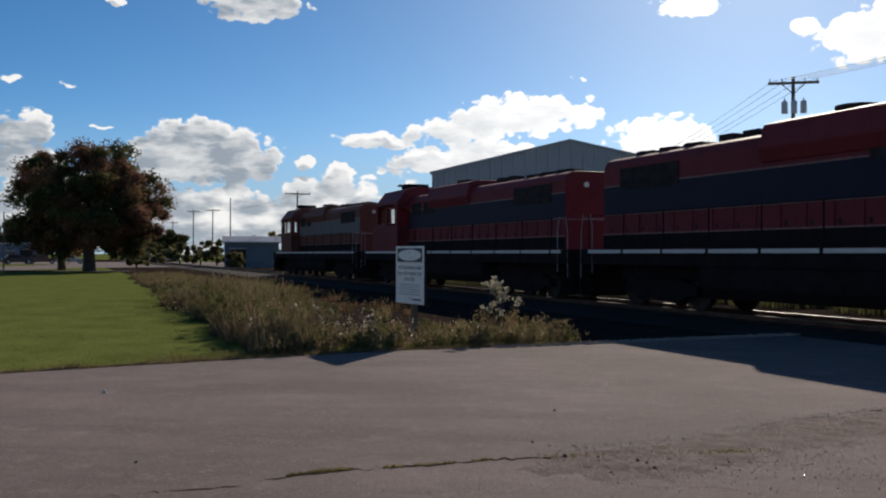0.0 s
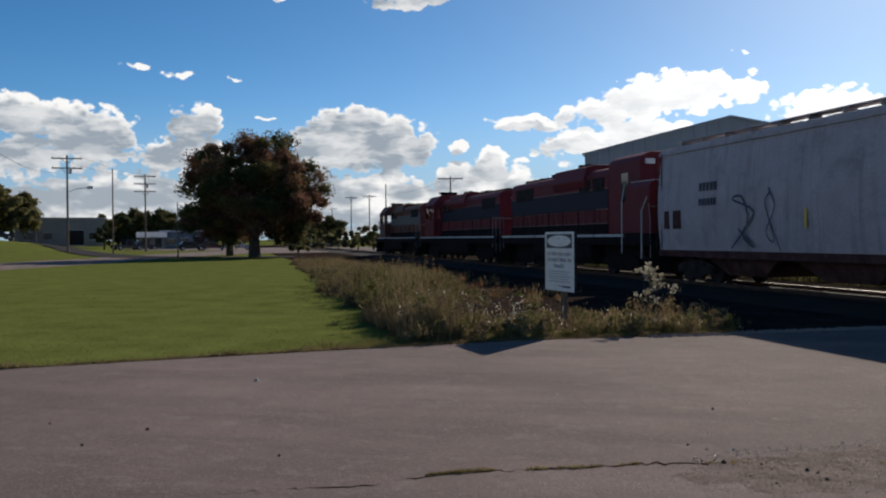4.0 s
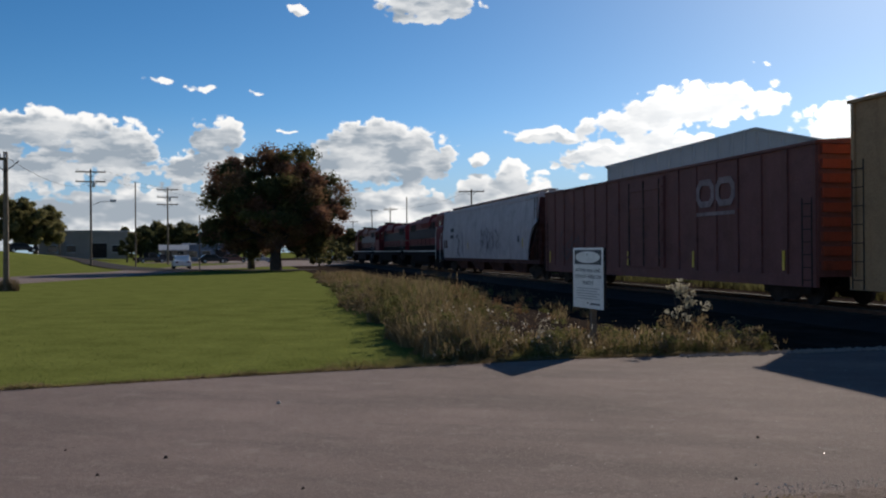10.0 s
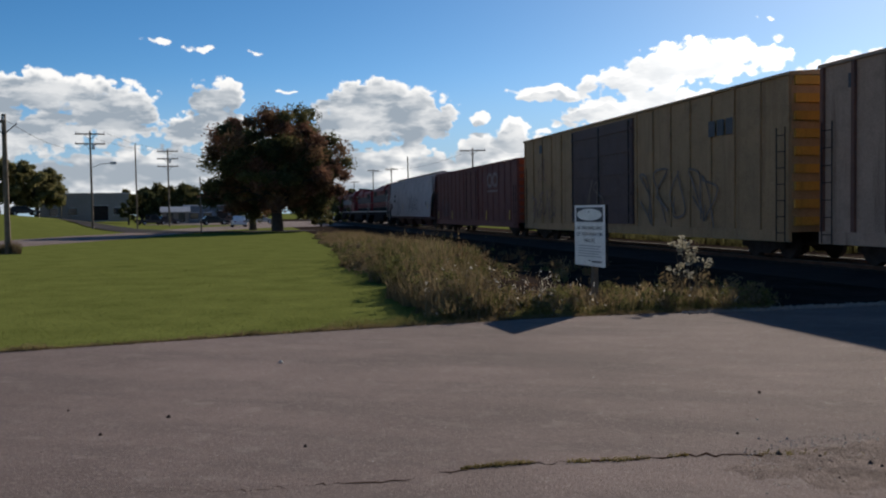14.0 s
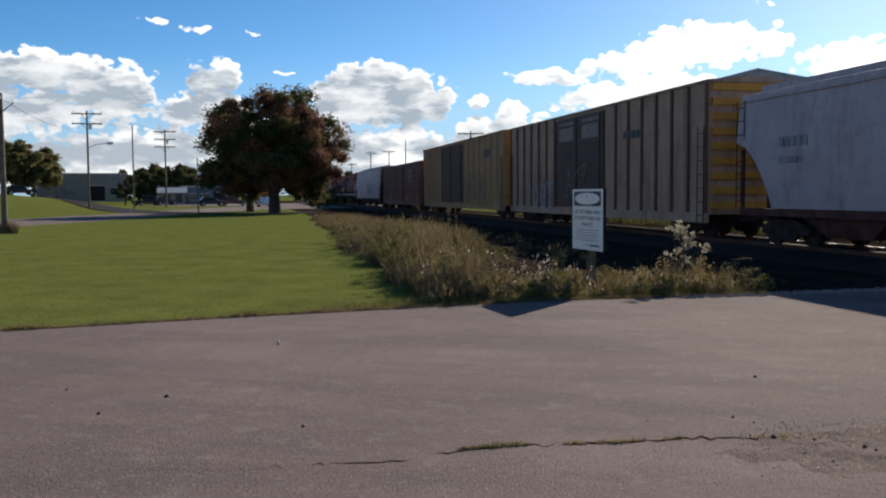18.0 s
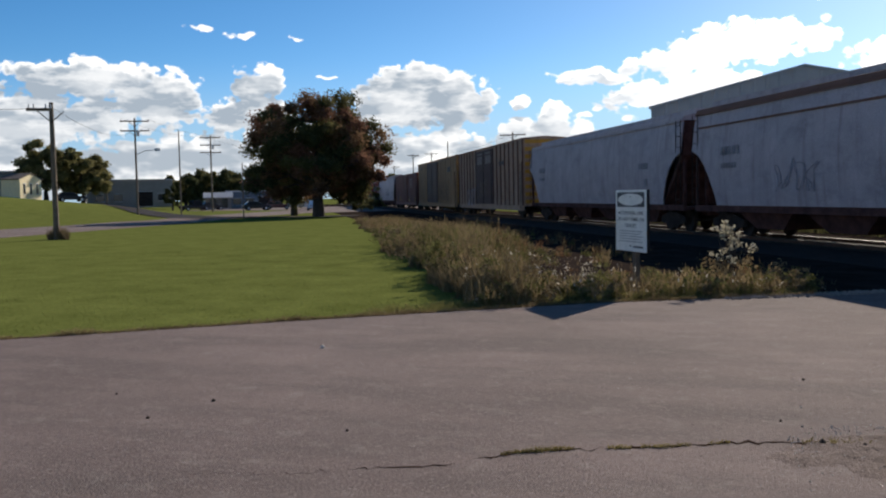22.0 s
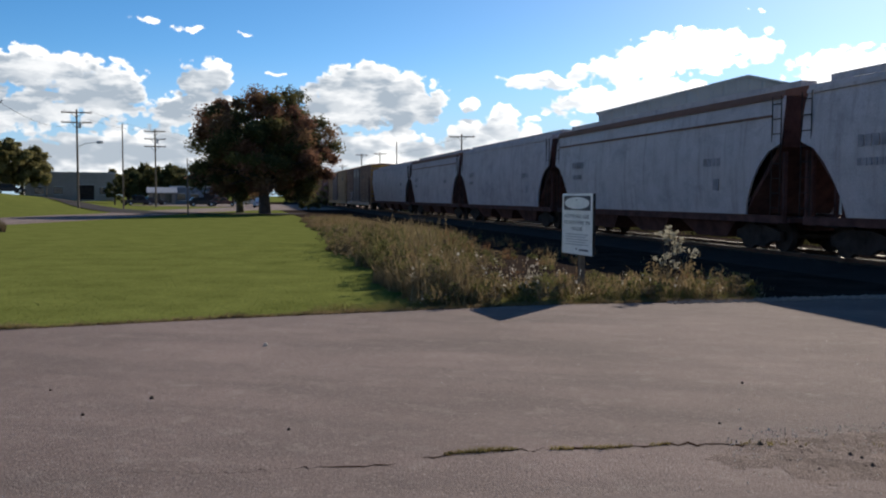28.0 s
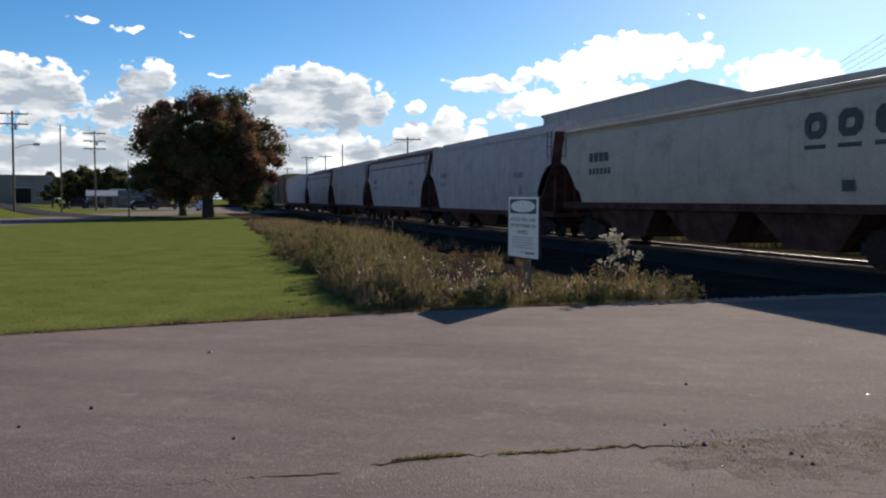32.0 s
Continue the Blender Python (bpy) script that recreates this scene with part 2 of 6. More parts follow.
def asphalt_mat():
    """Worn asphalt: stains and faded lanes, mid-sized blotches, pale and dark aggregate."""
    m = mat("asphalt", (0.174, 0.134, 0.124), 0.95, 0, 0.24, 0.30, 0.45, 55.0, spec=0.12)
    N, L = m.node_tree.nodes, m.node_tree.links
    p = N["Principled BSDF"]
    src = p.inputs["Base Color"].links[0].from_socket
    tc = [n for n in N if n.bl_idname == "ShaderNodeTexCoord"][0].outputs["Object"]
    for scale, detail, st, lo, hi, col, k in ((0.55, 4.0, (0.35, 1.6, 1), 0.46, 0.66, (0.095, 0.078, 0.073), 0.5), (1.6, 6.0, (0.5, 1.5, 1), 0.48, 0.70, (0.10, 0.083, 0.076), 0.42), (3.5, 6.0, (1, 1, 1), 0.55, 0.75, (0.27, 0.235, 0.215), 0.4),
                                              (20.0, 4.0, (1, 1, 1), 0.55, 0.72, (0.27, 0.225, 0.205), 0.55), (15.0, 4.0, (1.4, 1, 1), 0.56, 0.74, (0.085, 0.068, 0.062), 0.5), (70.0, 2.0, (1, 1, 1), 0.60, 0.70, (0.34, 0.30, 0.28), 0.75), (48.0, 2.0, (1.3, 1, 1), 0.62, 0.72, (0.05, 0.045, 0.042), 0.7)):
        mp = N.new("ShaderNodeMapping")
        mp.inputs["Scale"].default_value = st
        mp.inputs["Rotation"].default_value = (0, 0, 0.5)
        mp.inputs["Location"].default_value = (scale, 3.0 * k, 0)
        L.new(tc, mp.inputs["Vector"])
        t = N.new("ShaderNodeTexNoise")
        t.inputs["Scale"].default_value, t.inputs["Detail"].default_value, t.inputs["Roughness"].default_value = scale, detail, 0.6
        L.new(mp.outputs[0], t.inputs["Vector"])
        r = N.new("ShaderNodeMapRange")
        r.inputs["From Min"].default_value, r.inputs["From Max"].default_value, r.inputs["To Max"].default_value = lo, hi, k
        L.new(t.outputs["Fac"], r.inputs["Value"])
        mx = N.new("ShaderNodeMixRGB")
        mx.inputs[2].default_value = (*col, 1)
        L.new(r.outputs[0], mx.inputs[0])
        L.new(src, mx.inputs[1])
        src = mx.outputs[0]
    L.new(src, p.inputs["Base Color"])
    return m


asphalt = asphalt_mat()
grass_m = mat("mown_grass", (0.126, 0.142, 0.040), 0.95, 0, 0.18, 0.8, 0.6, 14.0, (0.104, 0.122, 0.032), spec=0.0)
shaded_asphalt = mat("shaded_asphalt", (0.035, 0.032, 0.033), 0.95, 0, 0.25, 0.5, 0.3, 30.0, spec=0.05)
# near black: the deep shade under the train is in the base colour
shaded_ballast = mat("ballast", (0.027, 0.022, 0.021), 0.9, 0, 0.3, 1.0, 1.0, 22.0, spec=0.1)
earth_m = mat("shaded_earth", (0.034, 0.026, 0.022), 0.95, 0, 0.35, 1.0, 0.8, 18.0, spec=0.0)
steel_rust = mat("rusty_steel", (0.10, 0.05, 0.032), 0.85, 0.2, 0.35, 3.0, 0.3, 50.0)
rail_top = mat("polished_rail", (0.13, 0.115, 0.105), 0.55, 0.8, 0.15, 4.0)
dark_steel = mat("dark_running_gear", (0.036, 0.030, 0.029), 0.85, 0.0, 0.4, 3.0, 0.3, spec=0.1)
brown_sill = mat("brown_grimy_steel", (0.085, 0.043, 0.040), 0.85, 0.0, 0.4, 2.0, 0.2, spec=0.1)
tie_wood = mat("creosoted_wood", (0.035, 0.027, 0.022), 0.9, 0, 0.3, 4.0, 0.5)
white_paint = mat("weathered_white_paint", (0.60, 0.58, 0.56), 0.6, 0, 0.1, 2.0)
dull_white = mat("grimy_white_paint", (0.27, 0.25, 0.25), 0.7, 0, 0.3, 4.0)
black_paint = mat("black_paint", (0.017, 0.014, 0.015), 0.85, 0, 0.3, 3.0, spec=0.06)
lens_m = mat("lamp_lens", (0.75, 0.74, 0.70), 0.2, 0, 0.05, 5.0)
tan_weeds = leafy("dry_weed", (0.205, 0.157, 0.09), 0.4, 0.28)
rust_weeds = leafy("rust_weed", (0.20, 0.115, 0.06), 0.35, 0.28)
green_weeds = leafy("green_weed", (0.14, 0.135, 0.05), 0.4, 0.3)
leaf_green = leafy("tree_leaf_green", (0.125, 0.115, 0.048), 0.4, 0.45)
leaf_rust = leafy("tree_leaf_russet", (0.20, 0.108, 0.072), 0.35, 0.42)
straw_weeds = leafy("straw_weed", (0.22, 0.165, 0.09), 0.4, 0.4)
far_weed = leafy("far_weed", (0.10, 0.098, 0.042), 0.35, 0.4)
straw_green = leafy("yellow_green_grass", (0.25, 0.205, 0.085), 0.3, 0.4)
grass_blade = leafy("lawn_blade", (0.155, 0.178, 0.048), 0.3, 0.5)
verge_green = leafy("verge_grass_blade", (0.19, 0.18, 0.066), 0.35, 0.45)
seed_white = leafy("seed_fluff", (0.62, 0.58, 0.50), 0.15, 0.4)
pale_leaf = leafy("pale_leaf", (0.44, 0.41, 0.31), 0.2, 0.4)
leaf_brown = leafy("tree_leaf_brown", (0.205, 0.125, 0.07), 0.35, 0.42)
leaf_dark = leafy("tree_leaf_dark", (0.085, 0.09, 0.042), 0.4, 0.4)
leaf_olive = leafy("tree_leaf_olive", (0.24, 0.22, 0.10), 0.4, 0.45)
bark = mat("bark", (0.05, 0.04, 0.034), 0.95, 0, 0.3, 3.0, 1.0, 20.0)
pole_wood = mat("weathered_pole_wood", (0.15, 0.115, 0.085), 0.9, 0, 0.25, 3.0, 0.5)
metal_wall = mat("grey_metal_cladding", (0.36, 0.365, 0.385), 0.6, 0.05, 0.08, 0.2)
clear_glass = bpy.data.materials.new("clear_glass")
clear_glass.use_nodes = True
_p = clear_glass.node_tree.nodes["Principled BSDF"]
_p.inputs["Transmission Weight"].default_value, _p.inputs["Roughness"].default_value, _p.inputs["IOR"].default_value = 1.0, 0.02, 1.05
glass = mat("dark_glass", (0.02, 0.025, 0.03), 0.06, 0, 0.05, 1.0)


# ---- mesh helpers ----
class Shape:
    """Collects boxes, prisms and tubes into one mesh."""

    def __init__(self):
        self.v, self.f = [], []

    def add(self, verts, faces):
        k = len(self.v)
        self.v += [tuple(p) for p in verts]
        self.f += [tuple(i + k for i in face) for face in faces]
        return self

    def box(self, x0, x1, y0, y1, z0, z1):
        v = [(x, y, z) for z in (z0, z1) for x, y in ((x0, y0), (x1, y0), (x1, y1), (x0, y1))]
        return self.add(v, [(3, 2, 1, 0), (4, 5, 6, 7), (0, 1, 5, 4), (1, 2, 6, 5), (2, 3, 7, 6), (3, 0, 4, 7)])

    def prism(self, poly, a, b, axis="x"):
        """A closed outline (y, z), (x, z) or (x, y), pushed from a to b along the axis."""
        def put(p, k):
            return (k, *p) if axis == "x" else (p[0], k, p[1]) if axis == "y" else (*p, k)
        n = len(poly)
        v = [put(p, a) for p in poly] + [put(p, b) for p in poly]
        return self.add(v, [tuple(range(n))[::-1], tuple(range(n, 2 * n))] + [(i, (i + 1) % n, n + (i + 1) % n, n + i) for i in range(n)])

    def tube(self, a, b, r, r2=None, n=8):
        a, b = Vector(a), Vector(b)
        q = (b - a).to_track_quat("Z", "Y")
        r2 = r if r2 is None else r2
        ring = [Vector((math.cos(6.28319 * i / n), math.sin(6.28319 * i / n), 0)) for i in range(n)]
        v = [a + q @ (p * r) for p in ring] + [b + q @ (p * r2) for p in ring]
        return self.add(v, [tuple(range(n))[::-1], tuple(range(n, 2 * n))] + [(i, (i + 1) % n, n + (i + 1) % n, n + i) for i in range(n)])

    def line(self, pts, r, n=6):
        for a, b in zip(pts, pts[1:]):
            self.tube(a, b, r, r, n)
        return self

    def disc(self, c, r, half, axis="y", n=20):
        c, e = Vector(c), Vector((0, half, 0) if axis == "y" else (half, 0, 0) if axis == "x" else (0, 0, half))
        return self.tube(c - e, c + e, r, r, n)

    def mesh(self, name):
        me = bpy.data.meshes.new(name)
        me.from_pydata(self.v, [], self.f)
        bm = bmesh.new()
        bm.from_mesh(me)
        bmesh.ops.recalc_face_normals(bm, faces=bm.faces)
        bm.to_mesh(me)
        bm.free()
        return me


def part(name, shape, material, parent=None, label="", smooth=False, bevel=0.0, me=None):
    me = me or shape.mesh(name)
    if not me.materials:
        me.materials.append(material)
    if smooth:
        me.polygons.foreach_set("use_smooth", [True] * len(me.polygons))
    ob = new(name, me)
    ob.parent = parent
    if label:
        ob["label"] = label
    if bevel:
        b = ob.modifiers.new("edge", "BEVEL")
        b.width, b.segments, b.limit_method = bevel, 2, "ANGLE"
    return ob


def thing(name, label, category, m=None, group="", kind=""):
    ob = new(name)
    if m is not None:
        ob.matrix_basis = m
    return tagged(ob, label, category, group, kind)


def hill(bearing, dist):
    """The land rises gently beyond the side road."""
    a = max(0.0, min(1.0, (bearing - 31.0) / 6.0))
    d = max(0.0, min(1.0, (dist - 80.0) / 70.0))
    return a * a * (3 - 2 * a) * max(0.0, 0.95 + (min(bearing, 52.0) - 35.3) * 0.27) * d * d * (3 - 2 * d)


def spot(bearing, dist, z=0.0, turn=0.0):
    """A pose at a bearing (degrees left of +y) and distance from the camera's corner of the lot."""
    return pose(-math.sin(radians(bearing)) * dist, math.cos(radians(bearing)) * dist, z + hill(bearing, dist), 0, 0, bearing + turn)


# ---- ground ----
TRACK = 26.0                       # the line's bearing, degrees left of +y
CENTRE = 15.95                     # metres from the origin to its middle
TM = pose(CENTRE * math.cos(radians(TRACK)), CENTRE * math.sin(radians(TRACK)), 0, 0, 0, 90 + TRACK)   # x along the line, y towards the lot
RAIL = 0.16


def flat(name, pts, z, material, thick=0.0):
    s = Shape()
    if thick:
        s.prism(pts, z - thick, z, "z")
    else:
        s.add([(x, y, z) for x, y in pts], [tuple(range(len(pts)))])
    ob = part(name, s, material)
    tagged(ob, kind="structure")
    return ob


tagged(flat("ground", [(-3000, -3000), (3000, -3000), (3000, 3000), (-3000, 3000)], -0.05, grass_m), "mown green lawn reaching to the far fields", "ground")
LOT = [(-60, -30), (-30, -5.5), (-8.05, 9.75), (-5.69, 11.5), (-3.71, 12.85), (-1.56, 14.25), (1.69, 15.75), (4.2, 17.0), (6.6, 18.2), (9.4, 19.2), (30, 29), (60, 30), (60, -40), (-60, -40)]
tagged(flat("pavement", LOT, 0.0, asphalt, 0.2), "worn grey asphalt lot with cracks and loose grit", "pavement")


def grass_bank():
    v, f, n = [], [], 46
    dists = [78 + 3 * k for k in range(26)] + [160, 175, 200, 240, 300, 380, 450]
    for k, d in enumerate(dists):
        for i in range(n):
            b = 29.5 + i * 1.3
            z = hill(b, d) * (1 if d < 300 else (450 - d) / 150)
            v.append((-math.sin(radians(b)) * d, math.cos(radians(b)) * d, -0.056 + z))
            if k and i:
                j = k * n + i
                f.append((j - n - 1, j - n, j, j - 1))
    me = bpy.data.meshes.new("grass_bank")
    me.from_pydata(v, [], f)
    tagged(part("grass_bank", None, grass_m, me=me, smooth=True), "mown grass bank rising beyond the side road", "ground", kind="structure")
    # the drive that leaves the side road, tree shade put into its dark colour
    pts = [(-33, 82), (-40, 80.5), (-46, 80.5), (-52, 83.5), (-58, 89), (-66, 97), (-76, 108), (-88, 120)]
    v, f = [], []
    for k, (x, y) in enumerate(pts):
        x0, y0 = pts[max(0, k - 1)]
        x1, y1 = pts[min(len(pts) - 1, k + 1)]
        nx, ny = y1 - y0, x0 - x1
        q = 1 / math.hypot(nx, ny)
        for i in range(7):
            w = (i - 3) * 0.95
            px, py = x + nx * q * w, y + ny * q * w
            v.append((px, py, hill(math.degrees(math.atan2(-px, py)), math.hypot(px, py)) - 0.02 + 0.05 * (k > 3)))
            if k and i:
                j = k * 7 + i
                f.append((j - 8, j - 7, j, j - 1))
    me = bpy.data.meshes.new("drive")
    me.from_pydata(v, [], f)
    tagged(part("drive", None, shaded_asphalt, me=me), "asphalt drive leaving the side road, darkened for the shade of the trees", "road", kind="structure")


grass_bank()


def track_bed():
    s = Shape()
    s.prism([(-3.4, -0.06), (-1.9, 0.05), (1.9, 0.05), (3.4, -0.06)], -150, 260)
    # strips of earth with the train's shade put into their near-black colour
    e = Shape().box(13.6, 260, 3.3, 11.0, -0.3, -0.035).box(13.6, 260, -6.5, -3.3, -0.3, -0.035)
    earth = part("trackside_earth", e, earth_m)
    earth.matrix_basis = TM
    tagged(earth, "bare earth beside the ballast, coloured near black for the train's shade", "earth", kind="structure")
    ob = part("track_ballast", s, shaded_ballast)
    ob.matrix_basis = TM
    tagged(ob, "crushed stone ballast under the rails, near black for the train's shade", "ballast", kind="structure")
    for y in (-0.755, 0.755):
        r = thing("rail", "steel rail with a polished running top", "rail", TM, "rails of the line", "structure")
        part("web", Shape().box(-150, 260, y - 0.06, y + 0.06, 0.03, 0.05).box(-150, 260, y - 0.012, y + 0.012, 0.05, 0.13).box(-150, 260, y - 0.036, y + 0.036, 0.13, RAIL - 0.006), steel_rust, r)
        part("running_surface", Shape().box(-150, 260, y - 0.03, y + 0.03, RAIL - 0.006, RAIL), rail_top, r)


track_bed()


# ---- rolling stock: x forward, y towards the lot, z up from the rail's top ----
def place_on_rails(name, label, category, group=""):
    return thing(name, label, category, None, group)


def wheel_mesh(r):
    s = Shape()
    s.disc((0, 0, 0), r, 0.065, "y", 24).disc((0, -0.075, 0), r + 0.025, 0.015, "y", 24).disc((0, 0.06, 0), r * 0.35, 0.04, "y", 12)
    me = s.mesh("wheel")
    me.materials.append(dark_steel)
    return me


WHEEL, WHEEL_BIG = wheel_mesh(0.44), wheel_mesh(0.51)


def bogie(car, x, axles=(-0.88, 0.88), r=0.44, material=None):
    f = Shape()
    lo, hi = min(axles), max(axles)
    for y in (-1.02, 1.02):
        f.prism([(x + lo - 0.25, r + 0.12), (x + lo - 0.25, r - 0.12), (x + lo + 0.22, r - 0.15), (x + lo + 0.5, r - 0.30), (x + hi - 0.5, r - 0.30), (x + hi - 0.22, r - 0.15),
                 (x + hi + 0.25, r - 0.12), (x + hi + 0.25, r + 0.12), (x + hi - 0.45, r + 0.30), (x + lo + 0.45, r + 0.30)], y - 0.07, y + 0.07, "y")
    f.box(x - 0.22, x + 0.22, -1.1, 1.1, r - 0.1, r + 0.28)
    b = part("bogie", f, material or dark_steel, car)
    for a in axles:
        f2 = Shape().tube((x + a, -0.9, r), (x + a, 0.9, r), 0.08)
        part("axle", f2, dark_steel, b)
        for y in (-0.755, 0.755):
            w = part("wheel", None, dark_steel, b, me=WHEEL_BIG if r > 0.47 else WHEEL)
            w.matrix_basis = pose(x + a, y, r, 0, 0, 0 if y > 0 else 180)
    for y in (-1.02, 1.02):
        sp = Shape()
        for k in (-0.12, 0, 0.12):
            sp.tube((x + k, y, r - 0.28), (x + k, y, r + 0.2), 0.07)
        part("spring_nest", sp, dark_steel, b)
    return b


def coupler(car, x, sgn):
    s = Shape().box(min(x, x + sgn * 0.55), max(x, x + sgn * 0.55), -0.09, 0.09, 0.72, 0.96)
    s.prism([(x + sgn * 0.5, -0.16), (x + sgn * 0.82, -0.12), (x + sgn * 0.86, 0.05), (x + sgn * 0.7, 0.16), (x + sgn * 0.5, 0.14)], 0.70, 0.98, "z")
    part("coupler", s, dark_steel, car)


def ladder(car, x, y, z0, z1, out, rungs=5, w=0.42, material=None):
    s = Shape()
    for dx in (-w / 2, w / 2):
        s.tube((x + dx, y + out, z0), (x + dx, y + out, z1), 0.016, n=6)
    for i in range(rungs):
        z = z0 + (z1 - z0) * (i + 0.5) / rungs
        s.tube((x - w / 2, y + out, z), (x + w / 2, y + out, z), 0.014, n=6)
    part("ladder", s, material or dark_steel, car)


def paint(name, base, rough=0.55, rust=(0.10, 0.045, 0.025), amount=0.5):
    """Old railcar paint: streaked downwards, rust breaking through, grime."""
    m = mat(name, base, max(rough, 0.6), 0, 0.10, 1.2, 0.12, 30.0, spec=0.18)
    N, L = m.node_tree.nodes, m.node_tree.links
    p = N["Principled BSDF"]
    src = p.inputs["Base Color"].links[0].from_socket
    tc = [n for n in N if n.bl_idname == "ShaderNodeTexCoord"][0]
    for sc, st, lo, hi, col, k in ((1.0, (1.6, 1.6, 0.12), 0.50, 0.78, rust, amount), (1.0, (0.5, 0.5, 0.9), 0.52, 0.80, [c * 0.45 for c in base], 0.7)):
        mp = N.new("ShaderNodeMapping")
        mp.inputs["Scale"].default_value = st
        L.new(tc.outputs["Object"], mp.inputs["Vector"])
        t = N.new("ShaderNodeTexNoise")
        t.inputs["Scale"].default_value, t.inputs["Detail"].default_value, t.inputs["Roughness"].default_value = 2.2 * sc, 7.0, 0.68
        L.new(mp.outputs[0], t.inputs["Vector"])
        r = N.new("ShaderNodeMapRange")
        r.inputs["From Min"].default_value, r.inputs["From Max"].default_value, r.inputs["To Max"].default_value = lo, hi, k
        L.new(t.outputs["Fac"], r.inputs["Value"])
        mx = N.new("ShaderNodeMixRGB")
        mx.inputs[2].default_value = (*col, 1)
        L.new(r.outputs[0], mx.inputs[0])
        L.new(src, mx.inputs[1])
        src = mx.outputs[0]
    L.new(src, p.inputs["Base Color"])
    return m


p_grey = paint("grey_hopper_paint", (0.44, 0.39, 0.42))
p_grey2 = paint("pale_hopper_paint", (0.48, 0.435, 0.455))
p_cream = paint("cream_hopper_paint", (0.52, 0.455, 0.39), amount=0.25)
p_brown = paint("oxide_red_paint", (0.175, 0.072, 0.066))
p_yellow = paint("yellow_boxcar_paint", (0.38, 0.235, 0.125))
p_tan = paint("faded_yellow_paint", (0.42, 0.28, 0.205), amount=0.85)
p_door = paint("dark_door_paint", (0.105, 0.07, 0.07))
p_red = paint("red_engine_paint", (0.17, 0.024, 0.03), 0.45, (0.09, 0.03, 0.026), 0.25)
p_blue = paint("dark_blue_engine_paint", (0.015, 0.015, 0.034), 0.45, (0.03, 0.015, 0.015), 0.1)
p_orange = paint("orange_engine_paint", (0.15, 0.05, 0.036), 0.45, amount=0.3)
p_rust = paint("rust_brown_paint", (0.17, 0.085, 0.065))
p_red_end = paint("orange_red_paint", (0.27, 0.062, 0.035))
p_yellow_end = paint("deep_yellow_paint", (0.52, 0.27, 0.05))
ink_faded = mat("faded_lettering", (0.225, 0.125, 0.115), 0.8, 0, 0.3, 4.0)
p_silver = paint("silver_engine_paint", (0.16, 0.155, 0.16), 0.45, amount=0.2)


